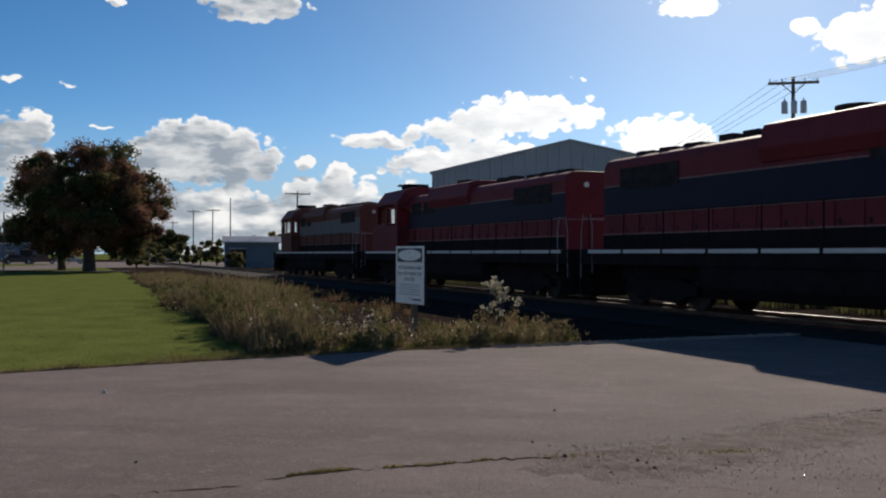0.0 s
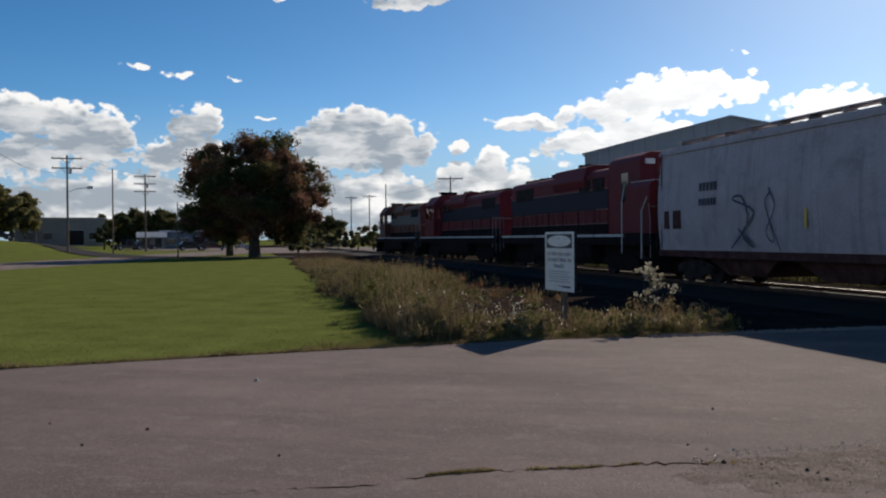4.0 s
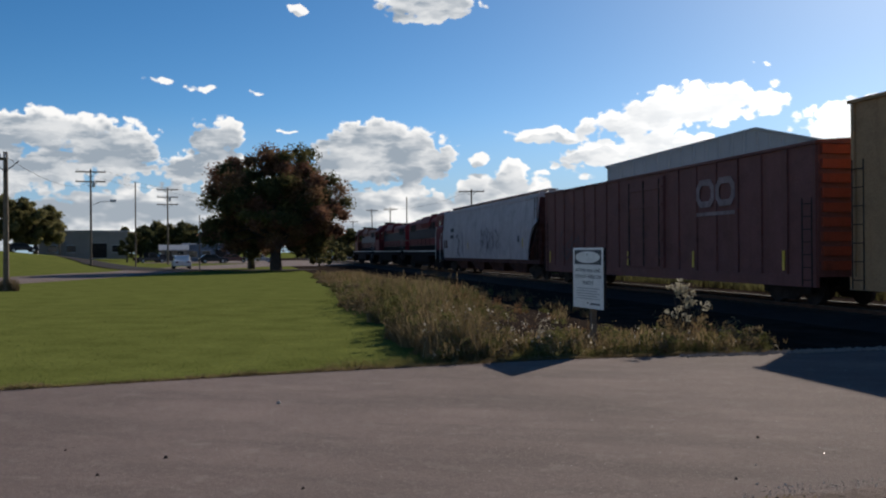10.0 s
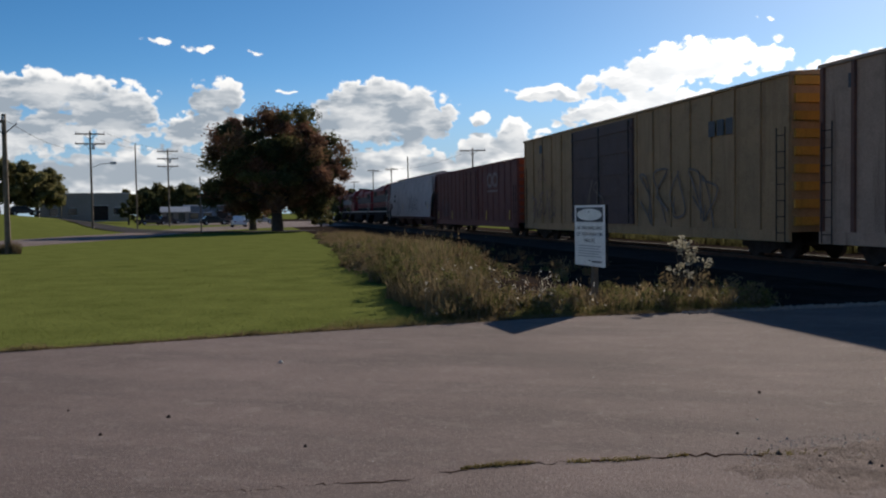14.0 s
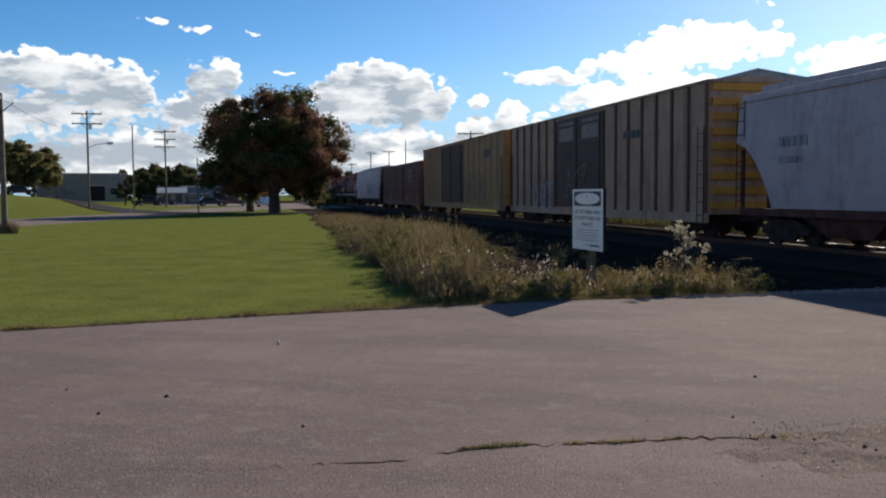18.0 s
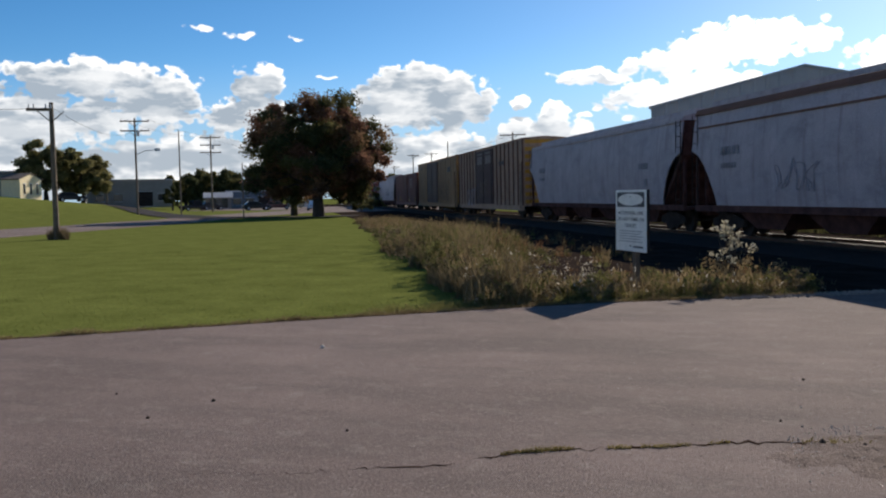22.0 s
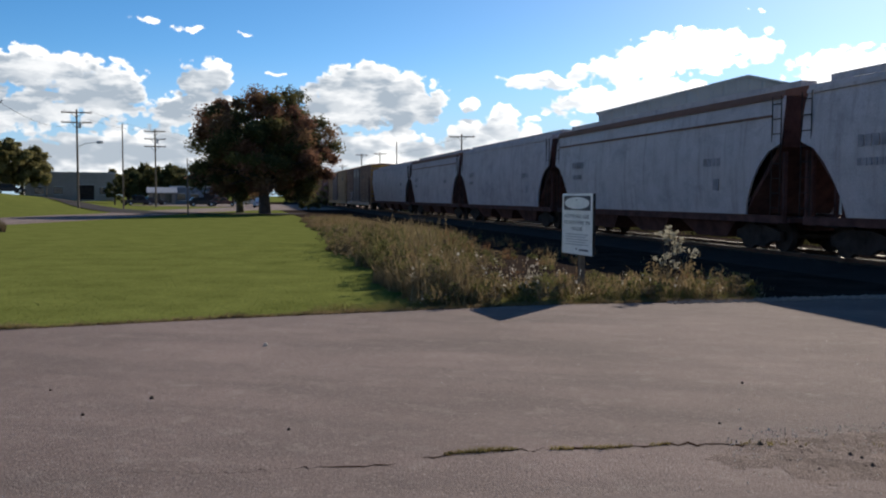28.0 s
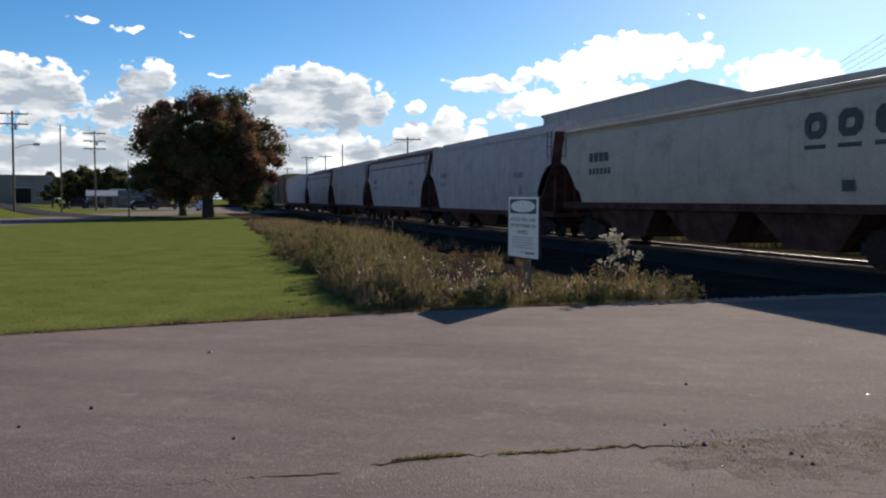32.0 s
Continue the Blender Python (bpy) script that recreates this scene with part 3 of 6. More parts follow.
def hopper(label, L, H, body, sill=1.05, top=None, square=False):
    car = place_on_rails("hopper_car", label, "hopper car", "cars of the train")
    e = L / 2
    for sgn in (1, -1):
        # curved side sheets: full length above, cut back in an arch below in front of the slope sheets
        rows = []
        for z, cut in ((sill, 1.9), (sill + 0.4, 1.78), (1.95, 1.5), (2.4, 1.15), (2.8, 0.68), (3.0, 0.12), (H - 0.95, 0.12), (H - 0.65, 0.14), (H - 0.42, 0.2)):
            k = (z - sill) / (H - 0.42 - sill)
            rows.append((1.44 + 0.17 * math.sin(math.pi * min(1.0, 0.08 + 0.92 * k)) ** 0.8 - 0.02 * k, z, cut))
        s, n = Shape(), len(rows)
        s.v = [(sx * (e - (0.3 if square and sx > 0 else c)), sgn * (y - t), z) for t in (0, 0.05) for sx in (-1, 1) for y, z, c in rows]
        for t in (0, 2 * n):
            s.f += [(t + i, t + i + 1, t + n + i + 1, t + n + i) for i in range(n - 1)]
        s.f += [(i, i + 1, 2 * n + i + 1, 2 * n + i) for i in range(n - 1)] + [(n + i, n + i + 1, 3 * n + i + 1, 3 * n + i) for i in range(n - 1)]
        s.f += [(0, n, 3 * n, 2 * n), (n - 1, 2 * n - 1, 4 * n - 1, 3 * n - 1)]
        part("side_sheet", s, body, car)
        part("side_sill", Shape().box(-e + 0.1, e - 0.1, sgn * 1.40 - 0.06, sgn * 1.40 + 0.06, sill - 0.22, sill - 0.004), brown_sill, car)
    part("roof", Shape().prism([(-1.45, H - 0.43), (-1.42, H - 0.28), (-0.75, H - 0.14), (0.75, H - 0.14), (1.42, H - 0.28), (1.45, H - 0.43)], -e + 0.18, e - 0.18), top or body, car)
    for y in (-1.5, 1.42):
        part("top_chord", Shape().box(-e + 0.2, e - 0.2, y, y + 0.08, H - 0.5, H - 0.40), top or body, car)
        if top:
            part("roof_angle", Shape().box(-e + 0.6, e - 0.6, y - 0.06, y + 0.14, H - 0.98, H - 0.92), top, car, "rust-brown angle below the roof")
    if square:
        for y in (-1.6, 1.56):
            for a, b, z in ((1.35, 1.9, 1.75), (0.75, 1.1, 1.75)):
                # brown plate in place of a hole; the shade inside is its colour
                part("opening_plate", Shape().box(e - b, e - a, y, y + 0.04, z, z + 0.6), brown_sill, car, "dark plate standing for a shaded opening in the end of the side")
    for sgn in (1, -1):
        x = lambda v: sgn * (e - v)
        part("end_sheet", Shape().prism([(x(0.2), H - 0.44), (x(0.25), 2.92), (x(2.05), sill + 0.02), (x(2.2), sill + 0.02), (x(0.42), 2.97), (x(0.36), H - 0.44)], -1.4, 1.4, "y"), brown_sill, car)
        part("end_platform", Shape().box(min(x(0), x(2.6)), max(x(0), x(2.6)), -1.33, 1.33, sill - 0.20, sill - 0.08), brown_sill, car)
        pst = Shape()
        for y in (-1.38, -0.5, 0.5, 1.38):
            pst.box(x(0.16) - 0.05, x(0.16) + 0.05, y - 0.05, y + 0.05, sill - 0.08, 2.78)
        part("end_post", pst, brown_sill, car)
        ladder(car, x(0.32), 1.5, sill, H - 0.45, 0.07, 8)
        ladder(car, x(0.32), -1.5, sill, H - 0.45, -0.07, 8)
        coupler(car, x(0.25), sgn)
        bogie(car, x(1.9))
    part("centre_sill", Shape().box(-e + 0.3, e - 0.3, -0.3, 0.3, 0.62, sill - 0.21), brown_sill, car)
    bays = 3 if L < 20 else 4
    for i in range(bays):
        c = (i - (bays - 1) / 2) * (L - 5.0) / bays
        w = (L - 5.2) / bays / 2
        b = Shape()
        b.add([(c - w, -1.3, sill), (c + w, -1.3, sill), (c + w, 1.3, sill), (c - w, 1.3, sill), (c - w * 0.42, -1.0, 0.3), (c + w * 0.42, -1.0, 0.3), (c + w * 0.42, 1.0, 0.3), (c - w * 0.42, 1.0, 0.3)],
              [(0, 1, 2, 3), (4, 5, 6, 7), (0, 1, 5, 4), (1, 2, 6, 5), (2, 3, 7, 6), (3, 0, 4, 7)])
        part("discharge_bay", b, brown_sill, car)
    hw = Shape()
    for y in (-0.62, 0.62):
        hw.box(-e + 0.3, e - 0.3, y - 0.25, y + 0.25, H - 0.02 if square else H - 0.16, H + 0.01)
        k = -e + 0.5
        while k < e - 0.4:
            hw.box(k - 0.03, k + 0.03, y - 0.2, y + 0.2, H - 0.15, H - 0.02)
            k += 1.4
    part("running_board", hw, body, car)
    hs = Shape()
    for i in range(10):
        c = -e + 1.2 + i * (L - 2.4) / 9
        hs.box(c - 0.6, c + 0.6, -0.3, 0.3, H - 0.13, H - 0.03)
    part("hatch_cover", hs, body, car)
    return car


def boxcar(label, L, H, body, door_mat, floor=0.95, ribs=16, door=(-1.6, 1.6), end_mat=None, rib_mat=None, rib=0.06):
    car = place_on_rails("boxcar", label, "boxcar", "cars of the train")
    e = L / 2 - 0.35
    part("body", Shape().box(-e, e, -1.48, 1.48, floor - 0.15, H - 0.18), body, car)
    part("roof", Shape().prism([(-1.56, H - 0.20), (-1.56, H - 0.12), (0, H), (1.56, H - 0.12), (1.56, H - 0.20)], -e - 0.06, e + 0.06), body, car)
    for y in (-1.5, 1.5):
        part("side_sill", Shape().box(-e, e, y - 0.05, y + 0.05, floor - 0.42, floor - 0.1), body, car)
        for k in range(ribs):
            x = -e + 0.1 + k * (2 * e - 0.2) / (ribs - 1)
            if door[0] - 0.1 < x < door[1] + 0.1:
                continue
            part("rib", Shape().box(x - 0.06, x + 0.06, min(y * 0.99, y + math.copysign(rib, y)), max(y * 0.99, y + math.copysign(rib, y)), floor - 0.1, H - 0.21), rib_mat or body, car)
        d = part("door", Shape().box(door[0], door[1], y - 0.07, y + 0.07, floor - 0.05, H - 0.32), door_mat, car)
        so = 0.09 if y > 0 else -0.09
        for k in range(5):
            z = floor + 0.3 + k * (H - floor - 1.0) / 4
            part("door_rib", Shape().box(door[0] + 0.05, door[1] - 0.05, y + so - 0.03, y + so + 0.03, z - 0.05, z + 0.05), door_mat, d)
        for x in (door[0] + 0.25, (door[0] + door[1]) / 2, door[1] - 0.25):
            part("lock_rod", Shape().tube((x, y + so * 1.3, floor), (x, y + so * 1.3, H - 0.4), 0.022, n=6), dark_steel, d)
    for sgn in (1, -1):
        es = Shape()
        for k in range(9):
            z = floor + 0.15 + k * (H - floor - 0.5) / 8
            es.prism([(-1.40, z - 0.12), (-1.40, z + 0.12), (1.40, z + 0.12), (1.40, z - 0.12)], min(sgn * e, sgn * (e + 0.09)), max(sgn * e, sgn * (e + 0.09)))
        part("end_corrugation", es, end_mat or body, car)
        ladder(car, sgn * (e - 0.35), 1.5, floor - 0.4, H - 1.6, 0.08, 7)
        coupler(car, sgn * (e + 0.1), sgn)
        bogie(car, sgn * (L / 2 - 2.4))
    part("underframe", Shape().box(-e, e, -0.35, 0.35, 0.55, floor - 0.14).box(-e * 0.45, e * 0.45, -1.2, 1.2, 0.6, floor - 0.14), dark_steel, car)
    return car


def engine_cab(car, X, span, deck, n1, n2, cab_len, hood):
    """The low nose and the cab of a road switcher."""
    nb = part("nose", Shape().prism([(-0.9, deck), (-0.95, deck + 1.05), (-0.8, deck + 1.3), (-0.5, deck + 1.42), (0.5, deck + 1.42), (0.8, deck + 1.3), (0.95, deck + 1.05), (0.9, deck)], *span(0.3, n1)), hood, car, bevel=0.05)
    part("nose_door", Shape().box(*span(0.28, 0.3), -0.35, 0.35, deck + 0.1, deck + 1.15), hood, nb)
    part("headlight", Shape().disc((X(0.27), 0.14, deck + 1.25), 0.09, 0.02, "x", 12), lens_m, nb)
    cab = part("cab", Shape().box(*span(n1, n2), -1.5, 1.5, deck, deck + 1.3), hood, car)
    part("cab_roof", Shape().prism([(-1.5, deck + 2.1), (-1.5, deck + 2.32), (-1.05, deck + 2.9), (-0.4, deck + 3.05), (0.4, deck + 3.05), (1.05, deck + 2.9), (1.5, deck + 2.32), (1.5, deck + 2.1)], *span(n1, n2)), hood, cab)
    wins = ((n1 + 0.2, n1 + cab_len * 0.45), (n1 + cab_len * 0.45 + 0.2, n2 - 0.35))
    for y in (-1.5, 1.42):
        for u, v in ((n1, wins[0][0]), (wins[0][1], wins[1][0]), (wins[1][1], n2)):
            part("pillar", Shape().box(*span(u, v), y, y + 0.08, deck + 1.3, deck + 2.1), hood, cab)
    for u in (n1, n2 - 0.08):
        for y, y2 in ((-0.35, 0.35), (-1.42, -1.25), (1.25, 1.42)):
            part("pillar", Shape().box(*span(u, u + 0.08), y, y2, deck + 1.3, deck + 2.1), hood, cab)
    for y in (-1.46, 1.46):
        for u, v in wins:
            w = part("cab_window", Shape().box(*span(u, v), y - 0.006, y + 0.006, deck + 1.3, deck + 2.1), clear_glass, cab, "side cab window")
            w.visible_shadow = False
        part("armrest", Shape().box(*span(wins[1][0], wins[1][1]), y - 0.05, y + 0.05, deck + 1.22, deck + 1.28), black_paint, cab)
        part("sunshade", Shape().box(*span(wins[0][0], wins[1][1]), min(y, y * 1.14), max(y, y * 1.14), deck + 2.14, deck + 2.17), black_paint, cab)
    for y in (-0.75, 0.45):
        part("number_board", Shape().box(*span(n1 - 0.06, n1), y, y + 0.3, deck + 2.35, deck + 2.62), lens_m, cab, "pale number board")
    part("roof_box", Shape().box(*span(n1 + 0.9, n1 + 2.0), -0.5, 0.5, deck + 3.05, deck + 3.25), black_paint, cab, "roof air conditioner")
    part("horn", Shape().tube((X(n1 + 0.5), 0.3, deck + 3.0), (X(n1 + 0.5), 0.3, deck + 3.22), 0.03).tube((X(n1 + 0.3), 0.3, deck + 3.25), (X(n1 + 0.85), 0.3, deck + 3.25), 0.04, 0.1).tube((X(n1 + 0.3), 0.48, deck + 3.25), (X(n1 + 0.7), 0.48, deck + 3.25), 0.03, 0.08), dark_steel, cab)


def engine(label, L, hood, band, cab_at, deck=1.62, hood_h=4.3, nose=2.6, cab_len=3.0, stripe_end=0.9, low_end=False, tail=1.15):
    """A road switcher. cab_at: 1 if the cab is at the leading end, -1 at the trailing one. Distances run from the cab end."""
    car = place_on_rails("locomotive", label, "locomotive", "locomotives of the train")
    e = L / 2 - 0.25
    c = cab_at
    X = lambda v: c * (e - v)
    span = lambda u, v: (min(X(u), X(v)), max(X(u), X(v)))
    part("frame", Shape().box(-e, e, -1.48, 1.48, deck - 0.45, deck - 0.004), black_paint, car)
    for y in (-1.49, 1.49):
        part("edge_stripe", Shape().box(*span(stripe_end, 2 * e - 0.5), y - 0.015, y + 0.015, deck - 0.12, deck - 0.02), white_paint, car, "worn white edge stripe")
    long_one = L > 19.5
    bx = L / 2 - (4.1 if long_one else 3.7)
    ax = (-1.75, 0, 1.75) if long_one else (-1.37, 1.37)
    tank = bx - ax[-1] - 0.75
    part("fuel_tank", Shape().prism([(-1.25, 0.38), (-1.45, 0.65), (-1.45, deck - 0.46), (1.45, deck - 0.46), (1.45, 0.65), (1.25, 0.38)], -tank, tank), black_paint, car, bevel=0.04)
    for y in (-1.2, 1.2):
        part("air_tank", Shape().tube((-tank * 0.9, y, deck - 0.62), (tank * 0.9, y, deck - 0.62), 0.16, 0.16, 10), black_paint, car)
    n1, n2 = nose, nose + cab_len
    # low nose with rounded shoulders and a headlight
    if low_end:
        nb = part("end_box", Shape().prism([(-1.4, deck), (-1.4, deck + 1.72), (-1.25, deck + 1.9), (1.25, deck + 1.9), (1.4, deck + 1.72), (1.4, deck)], *span(0.3, n1)), hood, car, bevel=0.04)
        # sunlight on the low roof, laid on as a white sheet
        part("lit_roof_sheet", Shape().box(*span(0.34, n1 - 0.04), -1.2, 1.2, deck + 1.904, deck + 1.93), white_paint, nb, "roof sheet painted white for the sunlight on it")
        part("cab", Shape().prism([(-0.92, deck), (-0.92, hood_h), (-0.82, hood_h + 0.2), (-0.5, hood_h + 0.36), (0.5, hood_h + 0.36), (0.82, hood_h + 0.2), (0.92, hood_h), (0.92, deck)], *span(n1 - 0.3, n2 + 0.02)), hood, car, "narrow red end of the hood", bevel=0.04)
        for y in (-0.925, 0.925):
            part("cab_window", Shape().box(*span(n1 + 0.75, n1 + 1.35), y - 0.012, y + 0.012, deck + 1.25, deck + 2.35), glass, car, "tall dark side window")
        for y in (-0.72, 0.34):
            part("number_board", Shape().box(*span(n1 - 0.34, n1 - 0.302), y, y + 0.38, hood_h - 0.12, hood_h + 0.08), lens_m, car, "pale number board")
        for y in (-1.5, 1.5):
            part("grab_rail", Shape().line([(X(n1 + 0.1), y, 0.9), (X(n1 + 0.1), y, deck + 1.2), (X(n1 + 0.02), y * 0.95, deck + 1.85)], 0.022), white_paint, car, "white grab rail")
            part("grab_rail", Shape().line([(X(0.75), y, 0.7), (X(0.75), y, deck + 0.8), (X(0.45), y * 0.95, deck + 1.3)], 0.022), white_paint, car, "white grab rail")
    else:
        engine_cab(car, X, span, deck, n1, n2, cab_len, hood)
    h, end = hood_h, 2 * e - tail
    lh = part("long_hood", Shape().prism([(-0.92, deck), (-0.92, h - 0.3), (-0.82, h - 0.1), (-0.55, h), (0.55, h), (0.82, h - 0.1), (0.92, h - 0.3), (0.92, deck)], *span(n2, end)), hood, car, bevel=0.04)
    dyn0, dyn1 = n2 + (end - n2) * 0.18, n2 + (end - n2) * 0.48
    part("brake_blister", Shape().prism([(-0.95, h - 0.75), (-1.08, h - 0.4), (-0.9, h + 0.16), (-0.5, h + 0.26), (0.5, h + 0.26), (0.9, h + 0.16), (1.08, h - 0.4), (0.95, h - 0.75)], *span(dyn0, dyn1)), hood, lh, bevel=0.04)
    for y in (-0.925, 0.925):
        part("band", Shape().box(*span(n2 + 0.05, end - 0.03), y - 0.008, y + 0.008, deck + 1.02, deck + 1.85), band, lh, "dark blue band along the hood")
        for k in range(int((end - n2 - 0.2) / 0.78)):
            u = n2 + 0.12 + k * 0.78
            dr = part("hood_door", Shape().box(*span(u, u + 0.70), y - 0.022, y + 0.022, deck + 0.12, deck + 0.98), hood, lh)
            part("latch", Shape().box(*span(u + 0.58, u + 0.64), y - 0.035, y + 0.035, deck + 0.5, deck + 0.62), dark_steel, dr)
        for z in (deck + 1.005, deck + 1.85):
            part("pinstripe", Shape().box(*span(n2 + 0.05, end - 0.03), y - 0.012, y + 0.012, z, z + 0.045), ink_faded, lh, "faded thin stripe")
        part("lower_band", Shape().box(*span(n2 + 0.05, end - 0.03), y - 0.027, y + 0.027, deck + 0.02, deck + 0.42), black_paint, lh, "black band along the foot of the hood")
        part("pinstripe", Shape().box(*span(n2 + 0.05, end - 0.03), y - 0.028, y + 0.028, deck + 0.424, deck + 0.46), ink_faded, lh, "faded thin stripe")
        part("radiator_grille", Shape().box(*span(end - 3.6, end - 0.9), y - 0.03, y + 0.03, h - 1.0, h - 0.38), dark_steel, lh)
        for k in range(2):
            u = n2 + 0.5 + k * 1.5
            part("air_intake", Shape().box(*span(u, u + 1.1), y - 0.03, y + 0.03, h - 0.95, h - 0.4), dark_steel, lh)
    for u in (end - 1.2, end - 2.3, end - 3.4, (dyn0 + dyn1) / 2):
        top = h + (0.26 if dyn0 < u < dyn1 else 0.0)
        fan = part("roof_fan", Shape().disc((X(u), 0, top + 0.06), 0.48, 0.07, "z", 20), dark_steel, lh)
        part("fan_cap", Shape().disc((X(u), 0, top + 0.15), 0.14, 0.03, "z", 12), black_paint, fan)
    for u in (n2 + (end - n2) * 0.55, n2 + (end - n2) * 0.62):
        part("exhaust_stack", Shape().box(*span(u, u + 0.55), -0.22, 0.22, h - 0.02, h + 0.24), dark_steel, lh)
    part("tail_headlight", Shape().disc((X(end + 0.02), 0.13, h - 0.45), 0.09, 0.02, "x", 12), lens_m, lh, "white headlight")
    rails = Shape()
    for y in (-1.44, 1.44):
        rails.line([(X(n2 + 0.2), y, deck + 1.0), (X(end), y, deck + 1.0)], 0.016)
    part("handrail", rails, black_paint, car)
    for y in (-1.44, 1.44):
        n = int((end - n2) / 1.8) + 1
        for k in range(n):
            u = n2 + 0.2 + k * (end - n2 - 0.2) / (n - 1)
            part("stanchion", Shape().tube((X(u), y, deck - 0.01), (X(u), y, deck + 1.0), 0.018, n=6).box(X(u) - 0.05, X(u) + 0.05, math.copysign(1.506, y) - 0.004, math.copysign(1.506, y) + 0.004, deck - 0.14, deck - 0.01), black_paint, car)
    for tip in (0.0, 2 * e):
        sg = 1 if tip == 0 else -1
        for y in (-1.5, 1.05):
            for k in range(4):
                part("step", Shape().box(*span(tip + sg * 0.08, tip + sg * 0.62), y, y + 0.45, 0.35 + k * 0.30, 0.39 + k * 0.30), black_paint, car)
        part("pilot", Shape().box(*span(tip - sg * 0.02, tip + sg * 0.06), -1.45, 1.45, 0.2, deck - 0.1), black_paint, car)
        for y in (-1.47, 1.47):
            part("grab_rail", Shape().line([(X(tip + sg * 0.1), y, 0.75), (X(tip + sg * 0.1), y, deck + 0.5), (X(tip + sg * 0.22), y, deck + 1.05)], 0.014), dull_white, car, "grimy white grab rail")
            part("grab_rail", Shape().line([(X(tip + sg * 0.72), y, 0.9), (X(tip + sg * 0.72), y, deck + 0.7), (X(tip + sg * 0.6), y, deck + 1.05)], 0.013), dull_white, car, "grimy white grab rail")
        part("end_rail", Shape().line([(X(tip + sg * 0.1), -1.45, deck + 0.95), (X(tip + sg * 0.1), 1.45, deck + 0.95)], 0.014), dull_white, car)
        coupler(car, X(tip), c * sg)
    for x in (-1, 1):
        bogie(car, x * bx, ax, 0.51, black_paint)
        # plain black box added to block the bright gap above the bogie
        part("gap_filler", Shape().box(x * bx + ax[0] - 0.5, x * bx + ax[-1] + 0.5, -0.95, 0.95, 0.78, deck - 0.452), black_paint, car)
    return car


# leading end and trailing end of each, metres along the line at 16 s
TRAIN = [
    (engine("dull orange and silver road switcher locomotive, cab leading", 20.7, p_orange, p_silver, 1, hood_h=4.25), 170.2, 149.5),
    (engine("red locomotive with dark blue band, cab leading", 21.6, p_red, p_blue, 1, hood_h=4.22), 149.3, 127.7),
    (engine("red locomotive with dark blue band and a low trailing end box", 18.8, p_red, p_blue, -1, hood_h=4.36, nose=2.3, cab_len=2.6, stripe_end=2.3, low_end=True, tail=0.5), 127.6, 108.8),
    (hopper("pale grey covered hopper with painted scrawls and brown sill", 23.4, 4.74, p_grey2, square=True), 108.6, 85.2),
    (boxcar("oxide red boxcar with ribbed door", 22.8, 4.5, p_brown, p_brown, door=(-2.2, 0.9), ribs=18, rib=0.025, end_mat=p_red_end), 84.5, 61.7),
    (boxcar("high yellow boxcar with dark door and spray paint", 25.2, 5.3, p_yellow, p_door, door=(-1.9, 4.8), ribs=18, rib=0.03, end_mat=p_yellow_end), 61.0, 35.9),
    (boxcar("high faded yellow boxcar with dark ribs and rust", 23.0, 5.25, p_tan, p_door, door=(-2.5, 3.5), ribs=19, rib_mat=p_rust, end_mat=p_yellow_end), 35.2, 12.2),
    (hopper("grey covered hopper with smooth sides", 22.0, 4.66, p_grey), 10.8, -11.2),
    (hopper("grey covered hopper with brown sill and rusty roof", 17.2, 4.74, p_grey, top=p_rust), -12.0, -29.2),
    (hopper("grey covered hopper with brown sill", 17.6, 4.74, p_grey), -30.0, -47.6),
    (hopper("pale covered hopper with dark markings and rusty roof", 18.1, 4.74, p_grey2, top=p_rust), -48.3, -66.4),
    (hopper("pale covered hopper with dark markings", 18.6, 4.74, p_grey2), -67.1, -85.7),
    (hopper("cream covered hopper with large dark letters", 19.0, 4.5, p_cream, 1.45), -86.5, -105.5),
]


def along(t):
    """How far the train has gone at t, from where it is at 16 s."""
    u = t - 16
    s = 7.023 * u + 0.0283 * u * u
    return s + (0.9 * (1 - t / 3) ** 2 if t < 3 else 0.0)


# ---- markings on the cars ----
ink_dark = mat("dark_lettering", (0.05, 0.055, 0.07), 0.6, 0, 0.3, 3.0)
ink_panel = mat("faded_door_panel", (0.20, 0.165, 0.16), 0.6, 0, 0.25, 2.0)
ink_faint = mat("faded_grey_paint", (0.25, 0.235, 0.265), 0.6, 0, 0.3, 2.0)
ink_blue = mat("blue_spray_paint", (0.20, 0.155, 0.13), 0.95, 0, 0.4, 2.0)
ink_violet = mat("violet_spray_paint", (0.26, 0.17, 0.13), 0.95, 0, 0.4, 2.0)
ink_spray = mat("pale_blue_grey_spray", (0.34, 0.31, 0.34), 0.9, 0, 0.4, 2.0)
yellow_mark = mat("yellow_reflector", (0.70, 0.48, 0.05), 0.35, 0, 0.1, 2.0)


def bars(car, x, z, w, h, n, material, y, name="lettering", gap=0.35):
    """A line of writing that cannot be read: plain bars."""
    for i in range(n):
        a = x - i * w * (1 + gap)
        part(name, Shape().box(a - w, a, y, y + 0.008, z, z + h), material, car)


